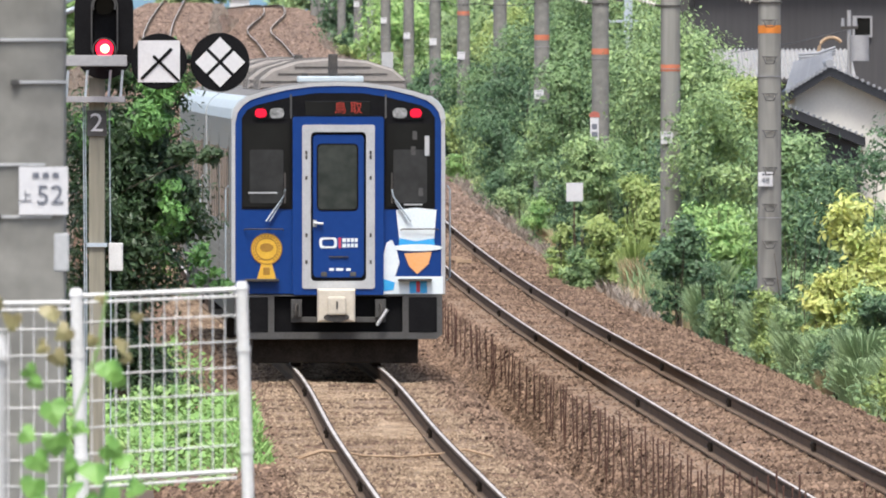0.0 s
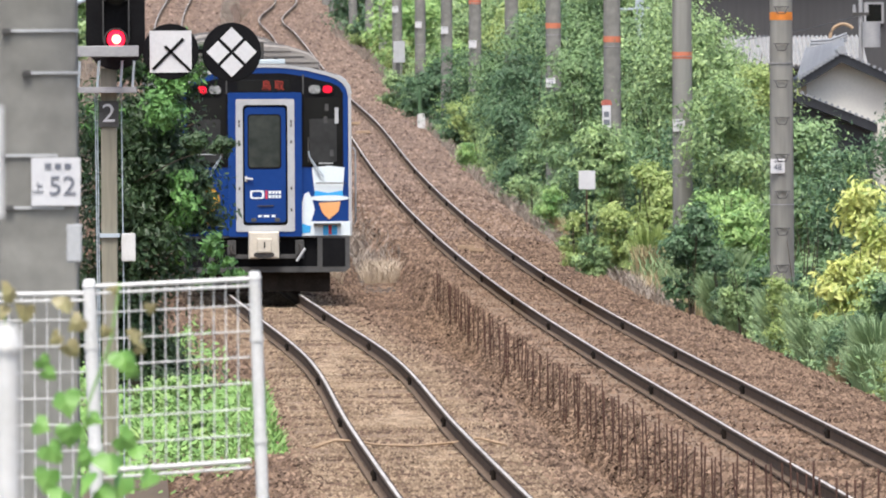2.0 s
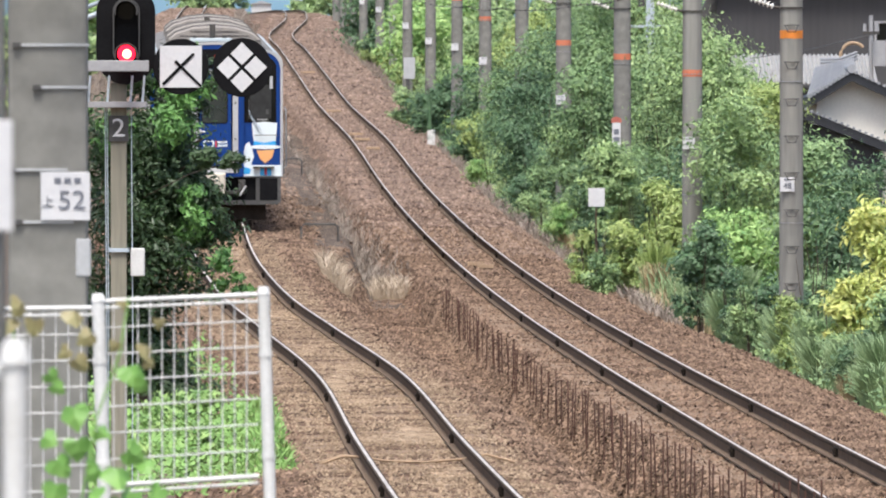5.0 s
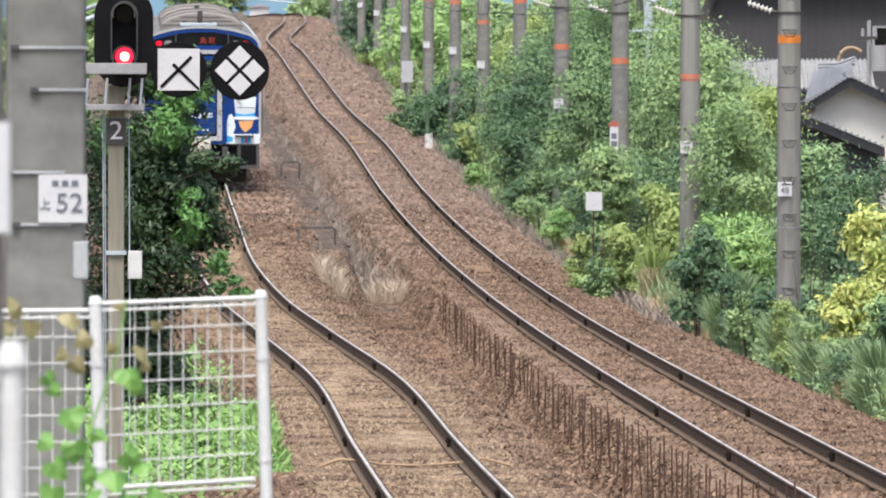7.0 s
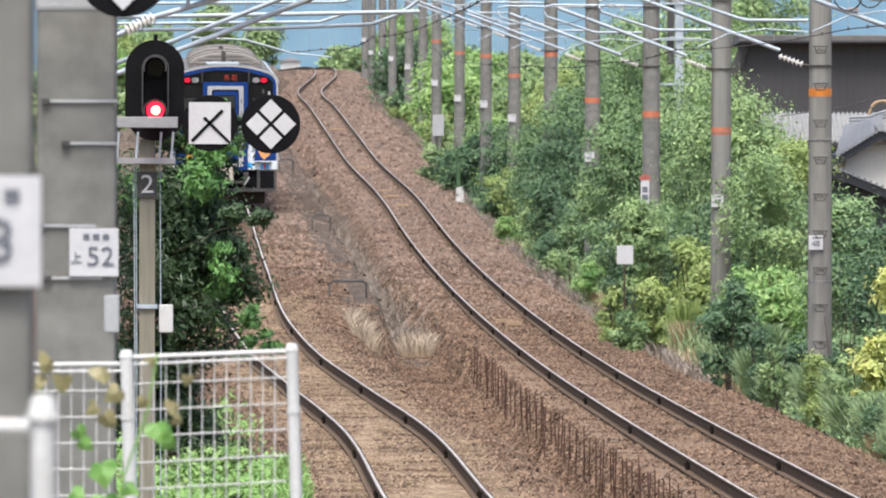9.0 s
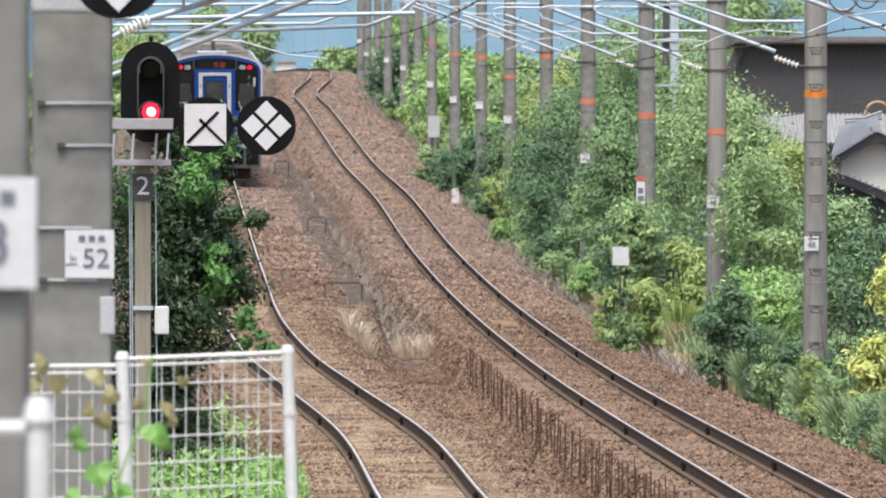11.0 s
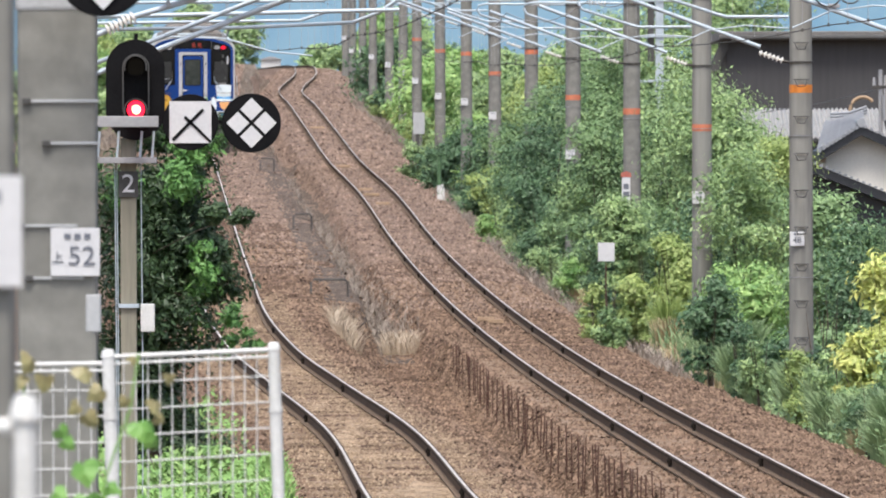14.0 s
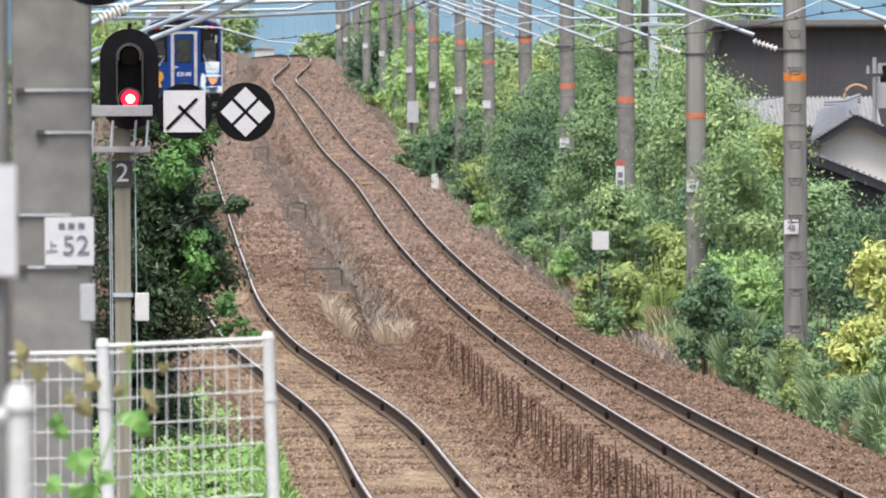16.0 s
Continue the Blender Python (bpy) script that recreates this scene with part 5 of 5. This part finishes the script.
# lit side of the same crown, painted with the lighter leaf colour
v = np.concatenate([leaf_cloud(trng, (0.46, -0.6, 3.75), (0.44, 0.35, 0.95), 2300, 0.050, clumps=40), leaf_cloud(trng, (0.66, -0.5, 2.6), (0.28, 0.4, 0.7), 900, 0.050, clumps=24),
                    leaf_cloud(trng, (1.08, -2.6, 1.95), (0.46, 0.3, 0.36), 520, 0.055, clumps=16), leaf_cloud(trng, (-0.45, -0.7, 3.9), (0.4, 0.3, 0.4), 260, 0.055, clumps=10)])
leaves_object("sunlit_leaves", v, LEAF_SUNLIT, tree, "outer leaves in a lighter, sunlit green")


# ---- grass and weeds ----
def grass(name, count, place, height, material, label, seed, width=0.012, lean=0.45):
    g = np.random.default_rng(seed)
    pts = np.array([place(g) for _ in range(count)])
    h = height * (0.5 + g.random(count))
    a = g.random(count) * 6.28
    bend = lean * h * (0.4 + g.random(count))
    tip = pts + np.stack([bend * np.cos(a), bend * np.sin(a), h], 1)
    mid = pts + np.stack([bend * 0.3 * np.cos(a), bend * 0.3 * np.sin(a), h * 0.6], 1)
    w = np.stack([width * np.ones(count), np.zeros(count), np.zeros(count)], 1)
    v = np.stack([pts - w, pts + w, mid + w * 0.8, tip, mid - w * 0.8], 1).reshape(-1, 3)
    k = np.arange(count)[:, None] * 5
    return tagged(arrays(name, v, k + np.array([0, 1, 2, 3, 4]), material), label, "grass", kind="stuff")


def strip(dx0, dx1, y0, y1, side, power=1.0, clump=False):
    def place(g):
        y = y0 + (y1 - y0) * g.random()
        while clump and noise.noise((y * 0.16, side * 3.0, dx0)) + 0.4 * noise.noise((y * 0.7, 5.0, dx0)) < 0.5 * g.random() - 0.3:
            y = y0 + (y1 - y0) * g.random()
        x = (right_x(y) + dx0 + (dx1 - dx0) * g.random() ** power) if side > 0 else (left_x(y) - dx0 - (dx1 - dx0) * g.random() ** power)
        z = max(land_z(x, y), bed_z(x, y) if section(y)[0][0] < x < section(y)[0][-1] else -99)
        return (x, y, z - 0.02)
    return place


grass("tall_grass", 6000, strip(3.15, 5.6, 190, 300, 1, 0.7, True), 0.55, GRASS, "pale green tall grass along the ballast edge", 31, lean=1.0, width=0.009)
grass("tall_grass", 7000, strip(2.7, 5.0, 300, 480, 1), 0.7, GRASS, "pale green tall grass under the bushes", 32)
grass("dry_grass", 700, strip(2.7, 3.4, 300, 345, 1, 1.0, True), 0.36, LEAF_DRY, "dry brown grass on the ballast shoulder", 33)
grass("far_grass", 6000, strip(2.9, 5.5, 480, 1000, 1), 0.16, GREYWEED, "dull brown weeds along the far ballast edge", 34, width=0.02)
grass("far_grass", 5000, strip(2.6, 6.0, 480, 1000, -1), 0.16, GREYWEED, "grey-brown weeds along the far left bank", 35, width=0.02)
def carpet(name, count, place, height, size, material, label, seed):
    """A low leafy carpet of single small leaves."""
    g = np.random.default_rng(seed)
    p = np.array([place(g) for _ in range(count)])
    lump = np.array([0.35 + 0.65 * max(0.0, 0.5 + noise.noise((float(q[0]) * 1.7, float(q[1]) * 0.35, seed))) for q in p])
    p[:, 2] += height * lump * g.random(count)
    out = g.normal(size=(count, 3)) * 0.6 + np.array((0, -0.3, 0.9))
    out /= np.linalg.norm(out, axis=1)[:, None]
    ax = np.cross(out, g.normal(size=(count, 3)))
    ax /= np.linalg.norm(ax, axis=1)[:, None]
    side = np.cross(out, ax)
    s = (size * (0.5 + g.random(count)))[:, None]
    v = np.stack([p - ax * s, p + side * s * 0.5, p + ax * s, p - side * s * 0.5], 1).reshape(-1, 3)
    k = np.arange(count)[:, None] * 4
    return tagged(arrays(name, v, k + np.array([0, 1, 2, 3]), material), label, "weeds", kind="stuff")


carpet("weeds", 30000, strip(1.6, 4.6, 178, 255, -1, 0.6, True), 0.5, 0.04, GRASS_BRIGHT, "bright green leafy weeds beside the curving track", 36)
carpet("sparse_leaves", 2500, strip(1.2, 2.0, 176, 215, -1, 0.6), 0.12, 0.03, GRASS_BRIGHT, "sparse green weeds on the ballast", 46)
carpet("edge_weeds", 20000, strip(2.95, 5.2, 186, 330, 1, 0.7), 0.65, 0.040, LEAF_FOREST, "leafy green weeds along the ballast edge", 47)
carpet("edge_weeds", 9000, strip(2.6, 4.6, 330, 520, 1, 0.8), 0.7, 0.05, LEAF_LIME, "leafy light green weeds under the bushes", 48)


def patch(y0, y1, d0, d1):
    def place(g):
        y = y0 + (y1 - y0) * g.random()
        x = left_x(y) + d0 + (d1 - d0) * 0.5 * (g.random() + g.random())
        return (x, y, bed_z(x, y) - 0.02)
    return place


grass("dry_grass", 1000, patch(323, 330, 1.8, 2.35), 0.32, STRAW, "pale straw-coloured grass between the tracks", 37, width=0.008, lean=0.7)
grass("dry_grass", 1000, patch(344, 349, 3.1, 3.85), 0.32, STRAW, "pale straw-coloured grass between the tracks", 38, width=0.008, lean=0.7)

def between(y0, y1):
    def place(g):
        y = y0 + (y1 - y0) * g.random()
        a, b = left_x(y) + 2.2, right_x(y) - 2.0
        x = a + (b - a) * g.random()
        return (x, y, bed_z(x, y) - 0.02)
    return place


grass("far_dry_grass", 1800, between(640, 960), 0.16, GREYWEED, "thin brown weeds between the far tracks", 39, width=0.02, lean=0.7)
grass("gully_weeds", 3500, patch(352, 520, 2.6, 4.1), 0.2, GREYWEED, "thin grey weeds in the gully between tracks", 40, width=0.01, lean=0.9)
grass("shoulder_weeds", 3500, strip(2.2, 2.9, 300, 560, 1), 0.25, GREYWEED, "thin grey weeds on the ballast shoulder", 41, width=0.01, lean=0.8)
grass("sparse_weeds", 900, strip(1.25, 1.9, 178, 215, -1), 0.12, GRASS_BRIGHT, "sparse green weeds at the sleeper ends", 42, width=0.014, lean=0.9)

for x, y, top, r in ((-2.6, 196, 0.15, 0.35), (-3.3, 205, 0.3, 0.4), (-2.9, 214, 0.25, 0.35), (-3.6, 192, 0.2, 0.4), (-3.9, 222, 0.5, 0.5), (-2.45, 187, 0.0, 0.3)):
    bush(x, y, top, r, "bright", leaf=0.045, label="bright green low weeds beside the signal post")

# leaves of a climber on the fence
vine = thing("climbing_vine", "green heart-leaved vine rising from the platform before the fence", "vine", at=pose(0, 58.0, 0))
VK = 0.75
part("stem", tube([(-1.30, 0, 1.3), (-1.25, -0.05, 2.0), (-1.19, -0.05, 2.5), (-1.14, -0.06, 2.78), (-1.06, -0.04, 3.0), (-1.03, -0.03, 3.19)], 0.005, 6), VINE, vine)
part("stem", tube([(-1.32, 0, 1.3), (-1.36, -0.05, 2.1), (-1.40, -0.05, 2.6), (-1.42, -0.04, 3.1)], 0.005, 6), VINE, vine)
vr = random.Random(3)
for x, z, s in ((-1.62, 2.43, 0.085), (-1.5, 2.35, 0.05), (-1.36, 2.62, 0.085), (-1.31, 2.56, 0.06), (-1.35, 2.25, 0.075), (-1.42, 2.16, 0.09), (-1.30, 2.2, 0.055), (-1.55, 2.06, 0.09), (-1.38, 2.05, 0.08),
                (-1.7, 2.08, 0.08), (-1.28, 2.66, 0.04), (-1.44, 2.74, 0.04), (-1.40, 2.93, 0.035), (-1.66, 2.71, 0.05), (-1.72, 2.6, 0.05), (-1.25, 2.08, 0.07), (-1.64, 2.0, 0.09), (-1.46, 2.0, 0.08),
                (-1.86, 2.92, 0.07), (-1.92, 2.84, 0.06), (-1.80, 2.83, 0.06), (-1.62, 2.88, 0.07), (-1.56, 2.78, 0.06), (-1.60, 2.66, 0.06), (-1.70, 2.55, 0.05), (-1.30, 2.72, 0.05), (-1.24, 2.84, 0.04), (-1.68, 2.20, 0.08), (-1.60, 2.28, 0.08), (-1.74, 2.32, 0.06), (-1.52, 2.18, 0.07)):
    withered = z > 2.64
    x, z, s = x * VK, 3.9 + (z - 3.9) * VK, s * VK
    heart = [(0, -1.0), (0.3, -0.72), (0.55, -0.42), (0.82, 0.0), (0.74, 0.42), (0.45, 0.58), (0.12, 0.48), (0, 0.35), (-0.14, 0.5), (-0.47, 0.6), (-0.78, 0.4), (-0.8, 0.0), (-0.5, -0.45), (-0.26, -0.74)]
    bm = bmesh.new()
    fold, curl = vr.uniform(0.2, 0.6), vr.uniform(0.1, 0.5)
    rim = [bm.verts.new((p * s * vr.uniform(0.85, 1.12), s * (fold * abs(p) + curl * q * q + vr.uniform(-0.1, 0.1)), q * s * vr.uniform(0.9, 1.1))) for p, q in heart]
    hub = [bm.verts.new((0, 0, q * s)) for q in (0.3, -0.2)]
    for i in range(len(rim)):
        bm.faces.new((rim[i], rim[(i + 1) % len(rim)], hub[0] if heart[i][1] > -0.1 else hub[1]))
    for e in ((2, 3), (11, 12)):
        bm.faces.new((hub[0], hub[1], rim[e[1]] if e[0] == 2 else rim[e[1]]))
    o = part("leaf", bm, LEAF_WITHER if withered else VINE, vine)
    o.matrix_basis = pose(x, -0.05, z, vr.uniform(-55, 20), vr.uniform(-60, 60), vr.uniform(-50, 50))

# ---- rusty rods that hold back the ballast ----
rods = thing("rod_fence", "row of rusty iron rods holding back ballast", "fence")
rod_mesh = tube([(0, 0, -1.55), (0.01, 0, -0.5), (0, 0, 0.0)], 0.0098, 5)
first = None
rr = random.Random(9)
y = 128.0
while y < 322:
    if first is None:
        o = part("rod", rod_mesh, RUST, rods)
        first = o.data
    else:
        o = new("rod", first)
        o.parent = rods
    o.location = (right_x(y) - 1.32 + rr.uniform(-0.03, 0.03), y, right_z(y) + 0.10 - 0.15 * ease(y, 190, 240) + 0.0175 * max(0, 170 - y) + rr.uniform(-0.09, 0.06))
    o.rotation_euler = (rr.uniform(-0.03, 0.03), rr.uniform(-0.06, 0.06), rr.uniform(0, 3))
    y += rr.uniform(1.5, 2.6)

# ---- hoops and markers ----
def hoop(y, dx, w, h):
    x = left_x(y) + dx
    z = max(bed_z(x, y), left_z(y) - 0.42)
    o = thing("rail_hoop", "thin rusty steel hoop standing in the ballast", "hoop", group="steel hoops", at=pose(x, y, z))
    part("bar", tube([(-w / 2, 0, -0.6), (-w / 2, 0, h - 0.06), (-w / 2 + 0.06, 0, h), (w / 2 - 0.06, 0, h), (w / 2, 0, h - 0.06), (w / 2, 0, -0.6)], 0.026, 6), DARKSTEEL, o)


cable = thing("bond_cable", "pale cable lying across the curving track", "cable", at=pose(0, 180, 0.05))
part("cable", tube([(-1.2, 0, -0.1), (-0.95, 0.1, -0.02), (-0.72, 0, -0.03), (-0.5, 0.1, -0.07), (-0.1, 0.0, -0.08), (0.3, 0.1, -0.05), (0.55, 0.0, 0.0), (0.85, 0.1, -0.08)], 0.016, 6), PLANK, cable)
part("cable", tube([(-1.25, 0.6, -0.1), (-0.95, 0.5, -0.02), (-0.70, 0.4, -0.04)], 0.014, 6), PLANK, cable)

hoop(431, 2.32, 0.45, 0.42)
hoop(536, 2.2, 0.42, 0.42)
hoop(350, 2.1, 0.75, 0.34)

km = thing("kilometre_post", "white kilometre post with a red cap among bushes", "marker post", at=pose(3.64, 342, 0))
part("post", box(-0.085, 0.085, -0.05, 0.05, -0.6, 3.2, 0.01), SIGNWHITE, km)
part("cap", prism([(-0.11, 3.2), (0.11, 3.2), (0.09, 3.29), (0.0, 3.32), (-0.09, 3.29)], -0.055, 0.055), CAPRED, km, "faded red cap")
for z, w in ((3.02, 0.05), (2.86, 0.06)):
    part("mark", box(-w, w, -0.056, -0.048, z - 0.06, z + 0.05), INK, km)
board = thing("notice_board", "small white board on a post among weeds", "sign", at=pose(3.13, 331, 0))
part("panel", box(-0.15, 0.17, -0.02, 0.0, 1.6, 1.96, 0.006), SIGNWHITE, board)
part("post", box(-0.012, 0.012, 0.0, 0.03, -0.6, 1.9), RUST, board)
far_board = thing("notice_board", "pale grey board on a post beside the far poles", "sign", at=pose(-0.85, 600, 0))
part("panel", box(-0.2, 0.2, -0.02, 0.0, 4.2, 4.95, 0.006), FRAMEGREY, far_board)
part("post", box(-0.12, 0.02, 0.0, 0.08, 2.2, 4.3), SKIRT, far_board)
marker = thing("track_marker", "small white marker block at the ballast edge", "marker", at=pose(-0.08, 547, 0))
part("block", box(-0.12, 0.12, -0.1, 0.1, 2.0, 2.55, 0.02), WHITE, marker)
stub = thing("marker_post", "short dark wooden stub post at the ballast edge", "marker post", at=pose(6.05, 214, -0.7))
part("post", box(-0.03, 0.03, -0.03, 0.03, -0.2, 0.45, 0.008), BARK, stub)
green = thing("marker_post", "slim green post at the far ballast edge", "marker post", at=pose(-0.13, 550, 1.9))
part("post", tube([(0, 0, -0.2), (0, 0, 1.55)], 0.07, 8), LEAF_DARK, green)
rusty = thing("marker_post", "rusty brown iron post among bushes", "marker post", at=pose(3.45, 345, 0))
part("post", box(-0.06, 0.06, -0.06, 0.06, -0.6, 2.55, 0.01), RUST, rusty)


# ---- houses ----
def warehouse():
    h = thing("warehouse", "large dark grey clad warehouse behind the bushes", "building", at=pose(0, 479, 0))
    part("wall", box(7.9, 24, 0, 14, -2.5, 6.75), CLADDING, h)
    part("roof", prism([(7.7, 6.75), (24.2, 6.75), (24.2, 6.98), (7.7, 6.98)], -0.35, 14.3, 0.02), ROOFGREY, h)
    part("gutter", tube([(7.7, -0.42, 6.80), (24, -0.42, 6.80)], 0.07, 8), SKIRT, h)
    part("side_wall", prism([(6.55, -2.5), (7.896, -2.5), (7.896, 6.62), (7.55, 5.85), (6.9, 4.4), (6.55, 3.6)], 0.05, 13.9), SIDEWALL, h, "paler grey slanting side wall")
    part("verge", prism([(6.4, 3.5), (6.62, 3.5), (7.95, 6.5), (7.95, 6.75), (7.78, 6.75)], -0.12, 0.3), SKIRT, h, "dark slanting roof verge")
    w = part("window", box(12.35, 12.8, -0.05, 0.0, 5.2, 5.7), GLASSDARK, h)
    part("window_frame", ring(rounded(12.3, 12.85, 5.15, 5.75, 0.02), rounded(12.36, 12.79, 5.21, 5.69, 0.02), -0.09, 0.0), GREYBAR, w)


def shed():
    s = thing("shed", "low shed with a weathered corrugated roof", "shed", at=pose(0, 433, 0))
    part("wall", box(7.9, 10.9, 0.4, 6, -2.0, 3.9), CLADDING, s)
    bm = bmesh.new()
    n = 64
    rows = []
    for y, z in ((0.0, 4.02), (6.5, 4.74)):
        for dz in (0.0, -0.03):
            rows.append([bm.verts.new((7.6 + 3.6 * i / n, y, z + dz + 0.035 * math.cos(i * math.pi))) for i in range(n + 1)])
    for a, b in ((0, 2), (2, 3), (3, 1), (1, 0)):
        for i in range(n):
            bm.faces.new((rows[a][i], rows[a][i + 1], rows[b][i + 1], rows[b][i]))
    bmesh.ops.recalc_face_normals(bm, faces=bm.faces[:])
    part("roof", bm, CORRUGATED, s, "grey corrugated roof")


def house():
    h = thing("house", "cream plastered house with grey tiled gable roof", "house", at=pose(0, 388, 0))
    part("wall", prism([(8.66, -2.0), (12.6, -2.0), (12.6, 2.6), (9.5, 4.08), (9.38, 4.08), (8.66, 3.6)], 0.0, 8), PLASTER, h)
    roof = part("roof", prism([(8.5, 3.46), (9.44, 4.04), (12.9, 2.46), (12.9, 2.68), (9.44, 4.26), (8.5, 3.68)], -0.45, 8.2), TILEDARK, h, "dark grey tiled gable roof")
    part("ridge", tube([(9.44, -0.5, 4.32), (9.44, 8.3, 4.32)], 0.1, 10), TILE, roof)
    for s in range(10):
        part("verge_tile", tube([(8.5 + s * 0.092, -0.5, 3.70 + s * 0.0568), (8.5 + s * 0.092, -0.30, 3.70 + s * 0.0568)], 0.045, 8), TILE, roof)
    for s in range(26):
        part("verge_tile", tube([(9.54 + s * 0.128, -0.5, 4.23 - s * 0.0585), (9.54 + s * 0.128, -0.30, 4.23 - s * 0.0585)], 0.038, 8), TILE, roof)
    bm = bmesh.new()
    slab = [bm.verts.new(p) for p in ((8.46, 0.3, 3.70), (9.5, 0.3, 4.28), (9.6, 5.0, 4.58), (8.75, 5.0, 4.36), (8.46, 0.3, 3.60), (9.5, 0.3, 4.18), (9.6, 5.0, 4.46), (8.75, 5.0, 4.24))]
    for q in ((0, 1, 2, 3), (7, 6, 5, 4), (0, 4, 5, 1), (1, 5, 6, 2), (2, 6, 7, 3), (3, 7, 4, 0)):
        bm.faces.new([slab[k] for k in q])
    bmesh.ops.recalc_face_normals(bm, faces=bm.faces[:])
    back = part("back_roof", bm, TILE, h, "pale grey tiled roof slope")
    for j in range(21):
        k = j / 20
        part("roof_tile", tube([(8.46 + 1.04 * k, 0.25, 3.72 + 0.58 * k), (8.75 + 0.85 * k, 5.0, 4.37 + 0.22 * k)], 0.016, 6), TILE, back)
    for k in (0.0, 0.07, 0.14):
        part("ridge_tile", tube([(8.85, 4.9, 4.40 + k), (9.3, 4.9, 4.42 + k), (9.7, 4.9, 4.56 + k)], 0.032, 8), TILE, back)
    low = part("lean_to_roof", prism([(8.1, 3.50), (10.2, 2.66), (10.2, 2.44), (8.1, 3.28)], -2.0, -0.02), TILEDARK, h, "dark lean-to roof")
    for s in range(16):
        part("verge_tile", tube([(8.1 + s * 0.135, -2.05, 3.52 - s * 0.054), (8.1 + s * 0.135, -1.85, 3.52 - s * 0.054)], 0.034, 8), TILE, low)
    part("lean_to_wall", prism([(8.3, -2.0), (10.1, -2.0), (10.1, 2.46), (8.3, 3.18)], -1.7, -0.03), TILEDARK, h, "dark boarded lean-to wall")


warehouse()
shed()
house()


mast = thing("transformer_mast", "slim grey mast with insulators and a transformer", "utility pole", at=pose(10.32, 405, -0.35))
part("pole", tube([(0, 0, -2), (0, 0, 5.95)], 0.07, 10, r1=0.05), GREYBAR, mast)
part("transformer", tube([(0.25, -0.1, 4.75), (0.25, -0.1, 5.35)], 0.22, 14), GREYBAR, mast, "grey drum transformer")
for z in (5.5,):
    part("cross_arm", box(-0.2, 0.2, -0.06, 0.0, z, z + 0.07, 0.005), DARKSTEEL, mast)
    for x in (-0.15, 0.15):
        part("pin_insulator", tube([(x, -0.03, z + 0.07), (x, -0.03, z + 0.26)], 0.045, 8, r1=0.03), GREYBAR, mast)
part("yellow_loop", tube([(-0.42 + 0.3 * math.cos(radians(a)), -0.12, 5.0 + 0.3 * math.sin(radians(a))) for a in range(40, 230, 15)], 0.04, 8), PLANK, mast, "yellow cable loop")
part("service_wire", tube([(0, 0, 5.5), (-1.5, -10, 5.15), (-3.2, -20, 4.9)], 0.012, 5), DARKSTEEL, mast)
gantry = thing("steel_mast", "blue-grey steel mast behind the line poles", "utility pole", at=pose(7.25, 575, 0))
part("upright", box(-0.14, 0.14, -0.12, 0.12, -2, 12, 0.015), STEEL, gantry)
part("cable_duct", box(-0.40, -0.17, -0.05, 0.12, 6.6, 12, 0.01), SKIRT, gantry, "dark cable duct")
for z in (5.9, 7.4, 8.6):
    part("bracket", box(-0.75, 0.75, -0.16, -0.10, z, z + 0.08, 0.01), STEEL, gantry)
    part("bracket_drop", box(-0.77, -0.70, -0.16, -0.10, z - 0.45, z + 0.06, 0.01), STEEL, gantry)


hut = thing("white_hut", "small white hut far off beyond the crest", "hut", at=pose(-12.4, 1235, 8.2))
part("wall", box(-0.7, 0.7, 0, 1.5, 0, 1.7, 0.03), WHITE, hut)
part("roof", prism([(-0.85, 1.7), (0.85, 1.7), (0.0, 1.95)], -0.15, 1.65), GREYBAR, hut)


# ---- far distance ----
def ridge(name, y, x0, x1, base, height, material, label, seed, rough=1.0):
    v, f = [], []
    n = 160
    for i in range(n + 1):
        x = x0 + (x1 - x0) * i / n
        top = base + height * (0.75 + 0.35 * noise.noise((x / (x1 - x0) * 7, seed, 0)) + 0.08 * rough * noise.noise((x / (x1 - x0) * 60, seed, 1)))
        v += [(x, y - 60, base - 40), (x, y, top), (x, y + 200, base - 40)]
    for i in range(n):
        a = i * 3
        f += [(a, a + 3, a + 4, a + 1), (a + 1, a + 4, a + 5, a + 2)]
    return tagged(arrays(name, v, f, material, smooth=True), label, "hills", kind="structure")


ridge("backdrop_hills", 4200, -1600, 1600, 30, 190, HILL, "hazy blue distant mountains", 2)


# ---- sleepers, the nearest lengths of each track ----
sleepers(left_track, left_x, left_z, 172.0, 210, sunk=0.202)
sleepers(right_track, right_x, right_z, 180.0, 210, sunk=0.208)


def plank(y, dx, w, d):
    o = tagged(obj("plank", box(-w / 2, w / 2, -d / 2, d / 2, -0.05, 0.03, 0.006), PLANK), "pale loose timber plank lying between the rails", "plank", group="planks on the track")
    o.location = (right_x(y) + dx, y, right_z(y) - 0.13)


for y, dx, w, d in ((352, 0.1, 0.32, 0.25), (355, -0.05, 0.34, 0.2), (528, 0.0, 0.42, 1.2), (545, -0.1, 0.5, 0.6), (556, -0.15, 0.46, 0.5), (612, -0.1, 0.5, 0.8), (700, 0.0, 0.6, 0.8)):
    plank(y, dx, w, d)


# ---- what moves ----
def motions():
    times = [0.5 * i for i in range(33)]
    walk(tail_car, [(t, car_pose(train_y(t))) for t in times])
    walk(lead_car, [(t, car_pose(train_y(t) + 21.3)) for t in times])


motions()
